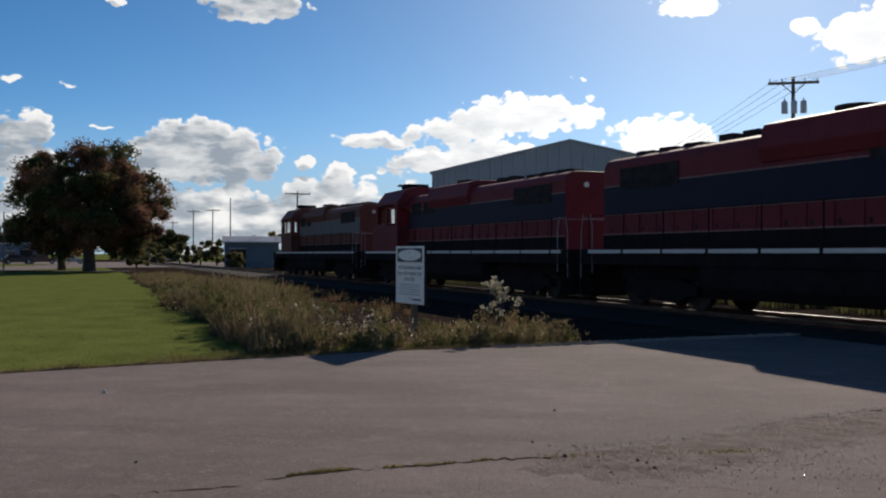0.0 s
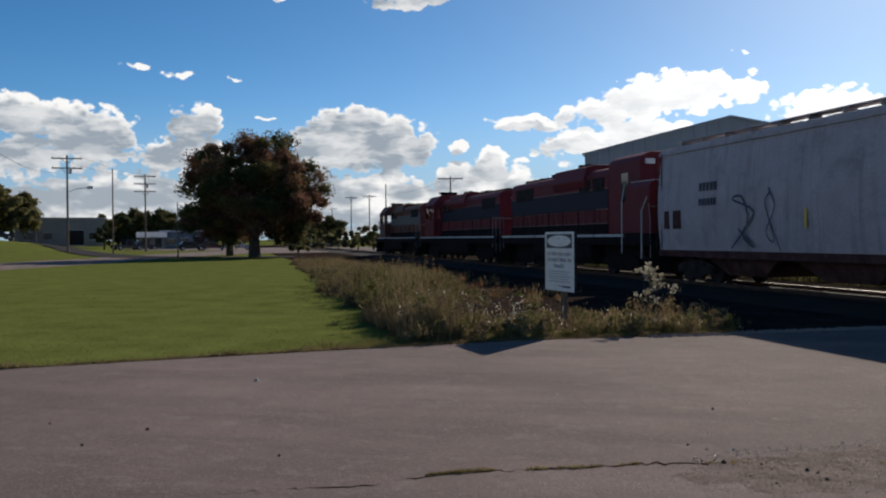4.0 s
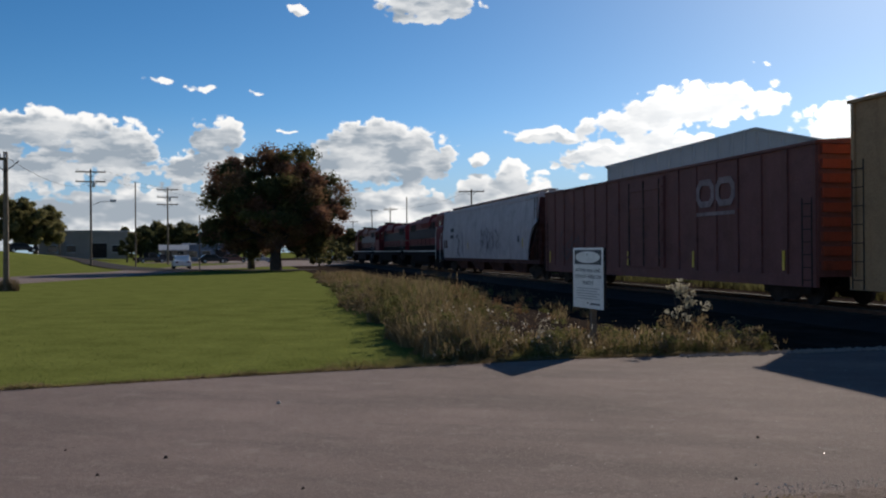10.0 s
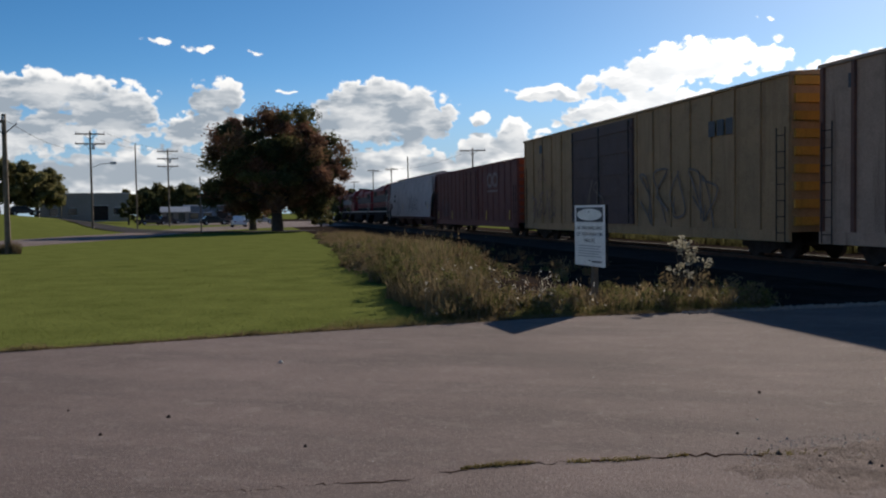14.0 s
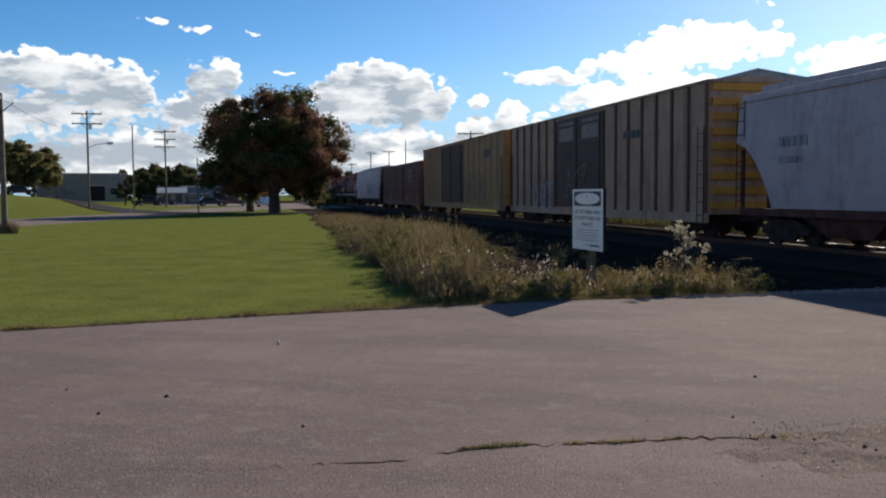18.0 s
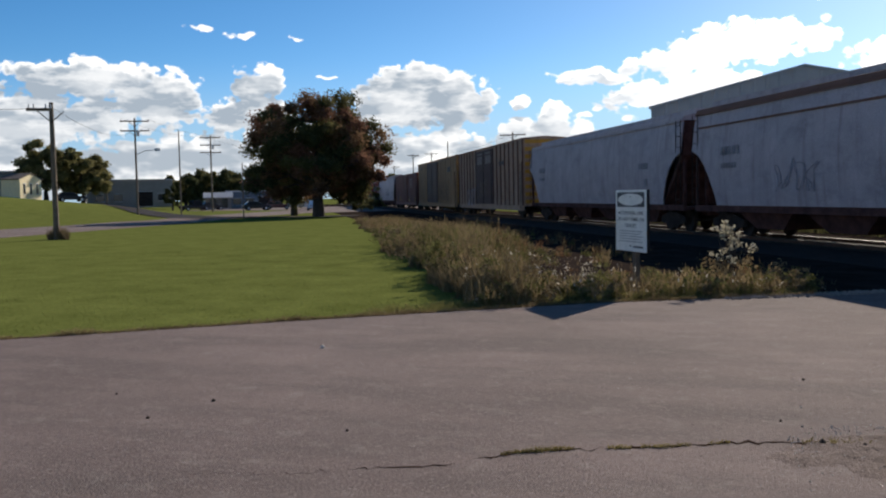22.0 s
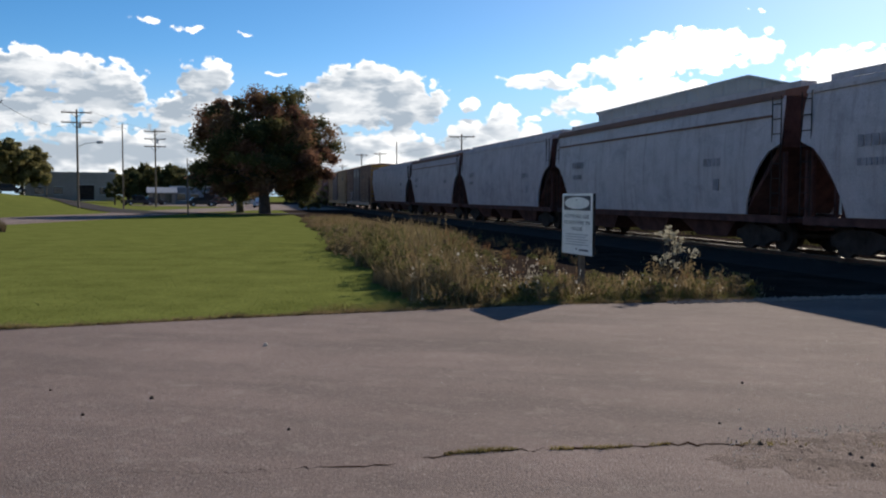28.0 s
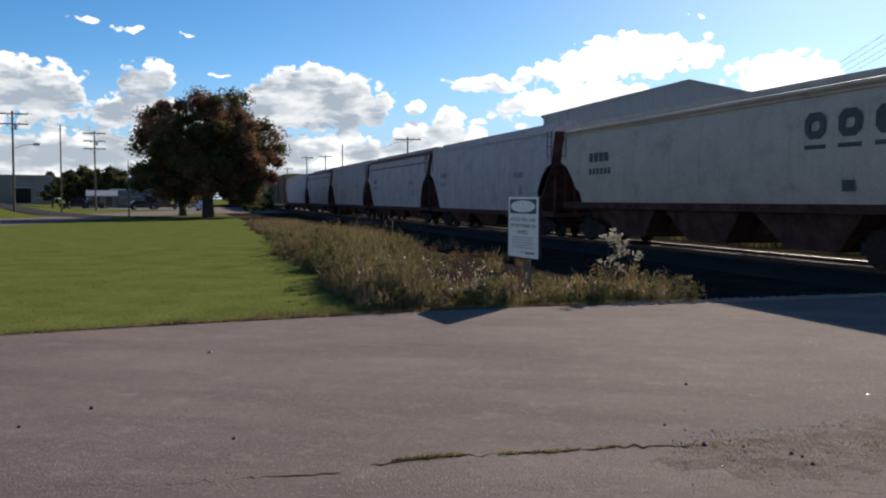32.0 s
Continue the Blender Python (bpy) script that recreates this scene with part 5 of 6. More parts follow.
# ---- vehicles ----
def vehicle(label, m, colour, L=4.5, H=1.45, W=1.78, truck=False):
    c = thing("parked_car" if not truck else "pickup_truck", label, "car" if not truck else "truck", m)
    f = 0.32
    side = [(-L / 2, f), (-L / 2, 0.78), (-L / 2 + 0.15, 0.92), (L / 2 - 1.1, 0.88), (L / 2 - 0.1, 0.7), (L / 2, 0.55), (L / 2, f)]
    part("body", Shape().prism(side, -W / 2, W / 2, "y"), colour, c, bevel=0.06)
    roof = [(-L / 2 + (1.9 if truck else 0.35), 0.9), (-L / 2 + (2.0 if truck else 0.9), H), (L / 2 - 2.0, H), (L / 2 - 1.25, 0.88)]
    cabin = part("cabin", Shape().prism(roof, -W / 2 + 0.1, W / 2 - 0.1, "y"), colour, c, bevel=0.05)
    for y in (-W / 2 + 0.095, W / 2 - 0.095):
        win = [(roof[0][0] + 0.25, 0.95), (roof[1][0] + 0.12, H - 0.1), (roof[2][0] - 0.05, H - 0.1), (roof[3][0] - 0.2, 0.95)]
        part("side_window", Shape().prism(win, y - 0.012, y + 0.012, "y"), glass, cabin)
    part("windscreen", Shape().add([(roof[2][0] + 0.06, -W / 2 + 0.2, H - 0.08), (roof[2][0] + 0.06, W / 2 - 0.2, H - 0.08), (roof[3][0] - 0.05, W / 2 - 0.16, 0.93), (roof[3][0] - 0.05, -W / 2 + 0.16, 0.93),
                                    (roof[2][0] + 0.03, -W / 2 + 0.2, H - 0.10), (roof[2][0] + 0.03, W / 2 - 0.2, H - 0.10), (roof[3][0] - 0.08, W / 2 - 0.16, 0.91), (roof[3][0] - 0.08, -W / 2 + 0.16, 0.91)],
                                   [(0, 1, 2, 3), (4, 5, 6, 7), (0, 1, 5, 4), (1, 2, 6, 5), (2, 3, 7, 6), (3, 0, 4, 7)]), glass, cabin)
    for x in (-L / 2 + 0.85, L / 2 - 0.85):
        for y in (-W / 2 + 0.08, W / 2 - 0.08):
            w = part("wheel", Shape().disc((x, y, 0.33), 0.33, 0.1, "y", 16), black_paint, c)
            part("hubcap", Shape().disc((x, y + math.copysign(0.105, y), 0.33), 0.19, 0.01, "y", 12), trim_m, w)
    for y in (-W / 2 + 0.3, W / 2 - 0.3):
        part("headlight", Shape().box(L / 2 - 0.04, L / 2 + 0.01, y - 0.15, y + 0.15, 0.56, 0.68), trim_m, c)
        part("tail_light", Shape().box(-L / 2 - 0.01, -L / 2 + 0.04, y - 0.15, y + 0.15, 0.65, 0.8), p_red, c)
    return c


car_white = mat("white_car_paint", (0.75, 0.75, 0.76), 0.25, 0, 0.03, 1.0)
car_dark = mat("dark_car_paint", (0.03, 0.03, 0.035), 0.25, 0, 0.05, 1.0)
car_red = mat("dull_red_car_paint", (0.12, 0.03, 0.03), 0.3, 0, 0.05, 1.0)
car_silver = mat("silver_car_paint", (0.35, 0.36, 0.38), 0.3, 0.4, 0.05, 1.0)
for bearing, dist, colour, label, turn, tr in ((31.9, 165, car_dark, "dark pickup truck parked on the far lot", 30, True), (30.9, 168, car_dark, "dark car parked by the shop", 20, False), (28.2, 150, car_dark, "dark car parked on the far lot", 10, False),
                                               (25.4, 150, car_silver, "silver car parked behind the tree", 0, False), (38.9, 148, car_dark, "dark car parked by the cream house", 15, False),
                                               (21.4, 185, car_white, "white pickup truck near the end of the line", 12, True), (19.8, 190, car_silver, "silver car near the end of the line", 5, False), (26.9, 152, car_red, "dull red car on the far lot", 0, False)):
    vehicle(label, spot(bearing, dist, 0, turn), colour, 5.3 if tr else 4.5, 1.75 if tr else 1.42, 1.9 if tr else 1.78, tr)
moving_car = vehicle("white car driving along the side road", pose(-36, 25, 0), car_white, 4.6, 1.45)
moving_car.name = "white_car"


# ---- trees ----
def leaf_cloud(rnd, lumps, count, size, flat_=0.8):
    """Leaf blades scattered round the surface of many lumps."""
    v, f = [], []
    for c, r in lumps:
        c = Vector(c)
        for _ in range(count):
            d = Vector((rnd.gauss(0, 1), rnd.gauss(0, 1), rnd.gauss(0, 1))).normalized()
            p = c + Vector((d.x, d.y, d.z * flat_)) * r * min(1.3, 0.35 + abs(rnd.gauss(0, 0.5)))
            a = Vector((rnd.gauss(0, 1), rnd.gauss(0, 1), rnd.gauss(0, 0.7))).normalized() * size * rnd.uniform(0.6, 1.4)
            b = a.cross(Vector((rnd.gauss(0, 1), rnd.gauss(0, 1), rnd.gauss(0, 1)))).normalized() * size * rnd.uniform(0.3, 0.6)
            k = len(v)
            v += [tuple(p - a), tuple(p + b), tuple(p + a), tuple(p - b)]
            f.append((k, k + 1, k + 2, k + 3))
    me = bpy.data.meshes.new("leaves")
    me.from_pydata(v, [], f)
    return me


def tree(label, m, seed, half, height, base, trunk_r, mats, count=300, size=0.26, lumps=60, extra=(), name="tree"):
    rnd = random.Random(seed)
    t = thing(name, label, "tree", m)
    mid, hz = (height + base) / 2, (height - base) / 2
    wood = Shape()
    pts = [(0, 0, -0.3), (rnd.uniform(-0.1, 0.1), 0.05, height * 0.18), (rnd.uniform(-0.2, 0.2), 0, height * 0.38)]
    for k, (a, b) in enumerate(zip(pts, pts[1:])):
        wood.tube(a, b, trunk_r * (1.25 - 0.3 * k), trunk_r * (0.95 - 0.3 * k), 10)
    # boughs round the crown, each a cluster of twigs: lobes with gaps between them
    boughs, balls = [], []
    n = max(12, lumps // 9)
    for i in range(n):
        z, a = -0.78 + 1.66 * (i + 0.5) / n, i * 2.39996 + rnd.uniform(-0.35, 0.35)
        ring = (1 - abs(z) ** 2.6) ** (1 / 2.6)
        q = rnd.uniform(0.50, 0.74)
        boughs.append((Vector((math.cos(a) * ring * half * q, math.sin(a) * ring * half * q, mid + z * hz * 0.80)), half * rnd.uniform(0.27, 0.42)))
    boughs += [(Vector((0, 0, mid)), half * 0.55), (Vector((0, 0, mid - hz * 0.35)), half * 0.5)]
    for i in range(lumps):
        c, r = boughs[i % len(boughs)]
        d = Vector((rnd.gauss(0, 1), rnd.gauss(0, 1), rnd.gauss(0, 1))).normalized()
        balls.append((c + Vector((d.x, d.y, d.z * 0.85)) * r * rnd.uniform(0.35, 1.0), rnd.uniform(0.07, 0.17) * half))
    balls += [(Vector(c), r) for c, r in extra]
    for q, r in balls[::3]:
        s0 = Vector(pts[1]).lerp(Vector(pts[2]), rnd.random())
        kn = s0.lerp(q, 0.5) + Vector((0, 0, 0.06 * height))
        wood.tube(s0, kn, trunk_r * 0.36, trunk_r * 0.2, 6).tube(kn, q, trunk_r * 0.2, trunk_r * 0.05, 5)
    part("trunk", wood, bark, t)
    for k, mt in enumerate(mats):
        me = leaf_cloud(rnd, balls[k::len(mats)], count, size)
        crown = part("crown" if k == 0 else "crown_foliage", None, mt, t, me=me)
    return t


tree("broad old tree turning from green to russet on the lawn", spot(24.4, 88), 4, 6.7, 11.2, 1.0, 0.5, (leaf_dark, leaf_rust, leaf_brown, leaf_green), 560, 0.15, 250, [((6.0, 0, 7.6), 1.2), ((6.6, 0, 6.4), 0.9), ((5.2, 0, 8.6), 1.0), ((6.4, 0, 5.2), 0.7), ((-0.8, 0, 11.2), 1.1), ((2.2, 0, 11.1), 1.2), ((-6.0, 0, 2.9), 1.0)])
tree("smaller dark tree beside the broad one", spot(25.9, 97), 9, 3.4, 7.4, 0.9, 0.35, (leaf_green, leaf_dark), 330, 0.25, 45)
tree("round green tree by the cream house", spot(40.2, 158), 21, 5.2, 9.4, 0.6, 0.35, (leaf_green, leaf_olive), 420, 0.22, 120)
tree("round green tree by the cream house", spot(38.2, 160), 22, 5.2, 8.8, 0.3, 0.35, (leaf_olive, leaf_green), 420, 0.22, 120)
tree("dark evergreen shrub at the corner of a building", spot(33.2, 166), 23, 1.8, 5.0, 0.2, 0.15, (leaf_dark,), 260, 0.3, 22, name="shrub")
for k, (bearing, dist, half, h) in enumerate(((32.4, 245, 7, 8.5), (30.6, 250, 8, 10.5), (28.6, 255, 8, 9.6), (26.3, 250, 8, 8.8), (22.5, 230, 8, 9.0), (20.0, 200, 5, 6.5), (45.5, 210, 8, 9), (49, 220, 9, 10))):
    tree("dark tree in the distance behind the buildings", spot(bearing, dist), 40 + k, half, h, 0.3, 0.4, (leaf_dark, leaf_green), 190, 0.5, 70)
for k, (bearing, dist, half, h) in enumerate(((20.6, 150, 2.2, 3.6), (19.2, 140, 2.6, 4.2), (18.0, 138, 2.4, 3.4), (17.0, 132, 2.6, 4.0), (13.6, 150, 4.0, 5.6), (11.6, 150, 4.5, 5.0), (21.7, 112, 1.6, 2.6), (15.9, 100, 1.2, 2.0))):
    tree("scrubby bush beyond the track", spot(bearing, dist), 60 + k, half, h, 0.0, 0.1, (leaf_olive, leaf_green), 170, 0.28, 22, name="bush")


# ---- weeds, grass ----
def track_xy(v, s):
    """World place v metres from the lot's origin towards the line and s metres along it."""
    a = radians(TRACK)
    return v * math.cos(a) - s * math.sin(a), v * math.sin(a) + s * math.cos(a)


def edge_y(x):
    """Where the asphalt ends."""
    pts = LOT[1:11]
    for (x0, y0), (x1, y1) in zip(pts, pts[1:]):
        if x0 <= x <= x1:
            return y0 + (y1 - y0) * (x - x0) / (x1 - x0)
    return 99.0


def blades(name, label, places, material, kind="stuff", seed=0, seg=3):
    """Bent tapering blades. places: x, y, z, height, width, lean."""
    rnd = random.Random(seed)
    v, f = [], []
    for x, y, z, h, w, lean, *way in places:
        a, b = rnd.random() * 6.283, way[0] if way else rnd.random() * 6.283
        dx, dy = math.cos(a) * w, math.sin(a) * w
        lx, ly = math.cos(b) * lean * h, math.sin(b) * lean * h
        k = len(v)
        for i in range(seg):
            q = i / seg
            t = 1 - 0.75 * q
            v.append((x + lx * q * q - dx * t, y + ly * q * q - dy * t, z + h * q))
            v.append((x + lx * q * q + dx * t, y + ly * q * q + dy * t, z + h * q))
        v.append((x + lx, y + ly, z + h * (1 - 0.25 * lean)))
        for i in range(seg - 1):
            f.append((k + 2 * i, k + 2 * i + 1, k + 2 * i + 3, k + 2 * i + 2))
        f.append((k + 2 * seg - 2, k + 2 * seg - 1, k + 2 * seg))
    me = bpy.data.meshes.new(name)
    me.from_pydata(v, [], f)
    ob = part(name, None, material, me=me)
    return tagged(ob, label, "grass" if "grass" in name else "weeds", kind=kind)


def leafy_clumps(rnd):
    """Bushy broad-leaved weeds standing among the grasses."""
    sets = {"green": (green_weeds, []), "brown": (tan_weeds, [])}
    for _ in range(150):
        sq = 13.0 + 20 * rnd.random() ** 1.4
        v = 2.9 + 3.4 * rnd.random() ** 1.4
        x, y = track_xy(v, sq)
        side = math.degrees(math.atan2(-x, y)) - 10.0
        if side < 0 or y < edge_y(x) + 0.5:
            continue
        top = (0.3 + 0.5 * min(1.0, 0.25 + side / 5)) * rnd.uniform(0.5, 1.0)
        kind = "green" if rnd.random() < 0.6 else "brown"
        r = rnd.uniform(0.12, 0.26)
        for k in range(3):
            sets[kind][1].append((Vector((x + rnd.gauss(0, 0.12), y + rnd.gauss(0, 0.12), max(0.1, top * (0.3 + 0.32 * k)))), r * (1 - 0.2 * k)))
    for _ in range(110):
        x = rnd.uniform(-3.5, 1.6)
        y = edge_y(x) + 0.3 + 2.6 * rnd.random()
        kind = rnd.choice(("green", "green", "brown"))
        for k in range(2):
            sets[kind][1].append((Vector((x + rnd.gauss(0, 0.06), y + rnd.gauss(0, 0.06), 0.08 + 0.2 * k * rnd.random())), rnd.uniform(0.07, 0.16)))
    for kind, (material, lumps) in sets.items():
        tagged(part(kind + "_leafy_weeds", None, material, me=leaf_cloud(rnd, lumps, 40, 0.035)), kind + " broad-leaved weeds in clumps along the line", "weeds", kind="stuff")


def tuft(rnd, x, y, r, h, n, wide, out, plumes):
    """A shaggy clump: blades fan outwards from its middle, tallest in the centre."""
    for _ in range(n):
        a, q = rnd.random() * 6.283, math.sqrt(rnd.random())
        dx, dy = math.cos(a), math.sin(a)
        hh = h * (1.08 - 0.5 * q * q) * rnd.uniform(0.55, 1.1)
        out.append((x + dx * q * r * 0.6, y + dy * q * r * 0.6, -0.06, hh, wide, 0.15 + 0.5 * q * rnd.random(), a + rnd.gauss(0, 0.5)))
        if rnd.random() < 0.07:
            k = (0.15 + 0.5 * q * 0.5) * hh
            plumes.append((x + dx * (q * r * 0.6 + k), y + dy * (q * r * 0.6 + k), hh * 0.92))


def weeds():
    rnd = random.Random(11)
    tall, low, green, rust, far, stalks, seeds, plumes = [], [], [], [], [], [], [], []
    for _ in range(1500):
        sq = 12.6 + 54 * rnd.random() ** 1.6
        v = 2.6 + (3.4 + 0.03 * sq) * rnd.random()
        x, y = track_xy(v, sq)
        if y < edge_y(x) + 0.35:
            continue
        ragged = noise.noise((x * 0.45, y * 0.45, 2.0))
        side = math.degrees(math.atan2(-x, y)) - 12.4 + 2.2 * ragged       # the tall stand thins out towards the sign
        if v < 2.9 + 0.032 * (sq - 14.0) + 0.7 * ragged or side < 0:
            continue
        rim = min(1.0, (v - 2.2 - 0.032 * (sq - 14.0)) / 1.2) * min(1.0, 0.28 + side / 2.4)
        h = (0.16 + 0.84 * rim + 0.36 * ragged * min(1.0, rim + 0.3)) * rnd.uniform(0.6, 1.2) * max(0.35, min(1.0, 1.0 - (sq - 19.0) * 0.024))
        hue = noise.noise((x * 0.35, y * 0.35, 5.0)) + rnd.gauss(0, 0.18)
        kind = rust if hue < -0.38 else green if hue > 0.12 else tall
        tuft(rnd, x, y, rnd.uniform(0.25, 0.5), max(0.18, h), int(75 + 60 * rnd.random()), 0.0045 + 0.00035 * sq, kind, plumes)
    for _ in range(640):
        x = rnd.uniform(-4.4, 2.1)
        y = edge_y(x) + 0.35 + 0.25 * noise.noise((x * 1.3, 0.0, 9.0)) + 3.0 * rnd.random() ** 1.7
        v = x * math.cos(radians(TRACK)) + y * math.sin(radians(TRACK))
        if v > 12.2 or v < 2.7:
            continue
        n = noise.noise((x * 0.8, y * 0.8, 7.0))
        if n < -0.4 or (x > 1.2 and rnd.random() < (x - 0.9) * 0.8):
            continue
        h = (0.08 + 0.48 * max(0.0, n + 0.06)) * rnd.uniform(0.6, 1.3)
        hue = rnd.random() + 0.5 * n
        kind = rust if hue < 0.10 else low if hue < 0.62 else green
        tuft(rnd, x, y, rnd.uniform(0.10, 0.26), h, int(24 + 34 * rnd.random()), 0.005, kind, plumes)
        if rnd.random() < 0.18:
            seeds.append((x, y, h))
    # bleached stalks with seed heads at the near end of the tall stand and along the verge
    for _ in range(90):
        b, d = radians(rnd.uniform(4.5, 15.5)), rnd.uniform(14.6, 18.5)
        x, y = -math.sin(b) * d, math.cos(b) * d
        if y < edge_y(x) + 0.5:
            continue
        h = rnd.uniform(0.3, 0.62) * (1.25 if b > radians(10) else 0.8)
        stalks.append((x, y, -0.05, h, 0.0055, rnd.uniform(0.1, 0.7)))
        seeds.append((x + rnd.gauss(0, 0.05), y, h * 0.95))
    # thin growth on the shaded strip beside the ballast
    for _ in range(420):
        v, sq = 6.0 + 6.4 * rnd.random(), 13.5 + 34 * rnd.random() ** 1.5
        x, y = track_xy(v, sq)
        n = noise.noise((x * 0.6, y * 0.6, 12.0))
        if x > 1.5 or y < edge_y(x) + 1.0 or n < -0.05 or v > 12.2 - 0.05 * sq:
            continue
        kind = rust if rnd.random() < 0.45 else low if rnd.random() < 0.5 else green
        tuft(rnd, x, y, rnd.uniform(0.15, 0.35), (0.14 + 0.6 * n) * rnd.uniform(0.6, 1.3), 34, 0.006 + 0.0002 * sq, kind, plumes)
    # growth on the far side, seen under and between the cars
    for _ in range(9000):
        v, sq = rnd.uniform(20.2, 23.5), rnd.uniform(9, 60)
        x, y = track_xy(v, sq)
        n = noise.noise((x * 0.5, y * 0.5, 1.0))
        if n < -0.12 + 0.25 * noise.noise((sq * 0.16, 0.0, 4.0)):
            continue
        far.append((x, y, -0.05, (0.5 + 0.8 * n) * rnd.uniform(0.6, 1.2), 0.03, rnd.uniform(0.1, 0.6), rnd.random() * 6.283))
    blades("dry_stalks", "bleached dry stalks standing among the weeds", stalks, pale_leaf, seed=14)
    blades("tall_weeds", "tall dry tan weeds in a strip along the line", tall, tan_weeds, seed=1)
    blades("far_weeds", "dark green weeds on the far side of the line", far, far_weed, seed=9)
    leafy_clumps(rnd)
    blades("rust_weeds", "rusty brown weeds among the tall dry ones", rust, rust_weeds, seed=4)
    blades("low_weeds", "short dry weeds at the edge of the asphalt", low, straw_weeds, seed=2)
    blades("green_weeds", "green weeds mixed among the dry ones", green, green_weeds, seed=3)
    v, f = [], []
    for x, y, z in plumes:
        for _ in range(3):
            p = Vector((x + rnd.gauss(0, 0.03), y + rnd.gauss(0, 0.03), z + rnd.gauss(0, 0.07)))
            a, b = Vector((rnd.gauss(0, 0.02), rnd.gauss(0, 0.02), rnd.uniform(0.06, 0.14))), Vector((rnd.gauss(0, 0.006), rnd.gauss(0, 0.006), 0))
            k = len(v)
            v += [tuple(p - b), tuple(p + b), tuple(p + a)]
            f.append((k, k + 1, k + 2))
    me = bpy.data.meshes.new("grass_plumes")
    me.from_pydata(v, [], f)
    tagged(part("grass_plumes", None, straw_weeds, me=me), "feathery straw-coloured plumes at the tips of the weeds", "weeds", kind="stuff")
    v, f = [], []
    for x, y, z in seeds:
        for _ in range(3):
            p = Vector((x + rnd.gauss(0, 0.035), y + rnd.gauss(0, 0.035), z - 0.05 + rnd.gauss(0, 0.05)))
            k = len(v)
            v += [tuple(p + Vector((rnd.gauss(0, 0.016), rnd.gauss(0, 0.016), rnd.gauss(0, 0.016)))) for _ in range(3)]
            f.append((k, k + 1, k + 2))
    me = bpy.data.meshes.new("seed_heads")
    me.from_pydata(v, [], f)
    tagged(part("seed_heads", None, seed_white, me=me), "pale fluffy seed heads on the weeds", "weeds", kind="stuff")


weeds()


def pole_tuft():
    rnd = random.Random(31)
    out, plumes = [], []
    m = spot(39.75, 48).translation
    for _ in range(14):
        tuft(rnd, m.x + rnd.gauss(0, 0.26), m.y + rnd.gauss(0, 0.2), 0.25, rnd.uniform(0.35, 0.85), 60, 0.014, out, plumes)
    blades("pole_weeds", "brown weeds grown up round the foot of the pole", out, tan_weeds, seed=32)


pole_tuft()


def shrub_by_sign():
    rnd = random.Random(5)
    x0, y0 = 0.90 * track_xy(8.3, 16.3)[0], 0.90 * track_xy(8.3, 16.3)[1]
    t = thing("shrub", "small pale-leaved shrub at the edge of the asphalt", "shrub", pose(x0, y0, -0.05))
    wood = Shape()
    lumps = []
    for k in range(13):
        a, r = rnd.random() * 6.283, rnd.uniform(0.08, 0.38)
        tip = Vector((math.cos(a) * r, math.sin(a) * r, rnd.uniform(0.6, 1.24)))
        mid = tip * 0.5 + Vector((0, 0, 0.1))
        wood.tube((0, 0, 0), mid, 0.012, 0.008, 5).tube(mid, tip, 0.008, 0.003, 5)
        lumps += [(tip, 0.075), (tip * 0.86 + Vector((rnd.uniform(-0.1, 0.1), rnd.uniform(-0.1, 0.1), 0.05)), 0.08)]
    part("stem", wood, bark, t)
    part("leaves", None, pale_leaf, t, me=leaf_cloud(rnd, lumps, 13, 0.042))
    part("lower_leaves", None, straw_weeds, t, me=leaf_cloud(rnd, [(Vector((rnd.uniform(-0.35, 0.35), rnd.uniform(-0.3, 0.3), rnd.uniform(0.2, 0.55))), 0.14) for _ in range(14)], 14, 0.045))


shrub_by_sign()


def lawn():
    rnd = random.Random(17)
    out, edge = [], []
    for _ in range(60000):
        x = rnd.uniform(-24, -1.6)
        e = edge_y(x)
        y = e + 0.02 + 26 * rnd.random() ** 1.8
        v = x * math.cos(radians(TRACK)) + y * math.sin(radians(TRACK))
        if v > 3.0:
            continue
        out.append((x, y, -0.055, rnd.uniform(0.010, 0.032), 0.005 + 0.0004 * y, rnd.uniform(0.5, 1.2)))
    for _ in range(15000):
        x = rnd.uniform(-18, 1.6)
        n = noise.noise((x * 2.2, 0.0, 3.0))
        edge.append((x, edge_y(x) + rnd.gauss(0.0, 0.035) + 0.03 * n, -0.03, rnd.uniform(0.04, 0.12) * (1 + 0.7 * n), 0.006, rnd.uniform(0.4, 1.2)))
    lip = []
    for _ in range(11000):
        x = rnd.uniform(-5.0, 1.7)
        q = rnd.random() ** 1.4
        y = edge_y(x) + 0.03 + 0.95 * q
        if noise.noise((x * 1.7, y * 1.7, 21.0)) < -0.25:
            continue
        lip.append((x, y, -0.05, rnd.uniform(0.05, 0.13) * (0.8 + 0.8 * q), 0.005, rnd.uniform(0.4, 1.2)))
    blades("verge_grass", "short yellow-green grass between the asphalt and the weeds", lip, verge_green, seed=15, seg=2)
    blades("lawn_grass", "short mown green grass blades", out, grass_blade, seed=5, seg=2)
    blades("edge_grass", "dry grass creeping over the asphalt's edge", edge, straw_weeds, seed=6, seg=2)


lawn()


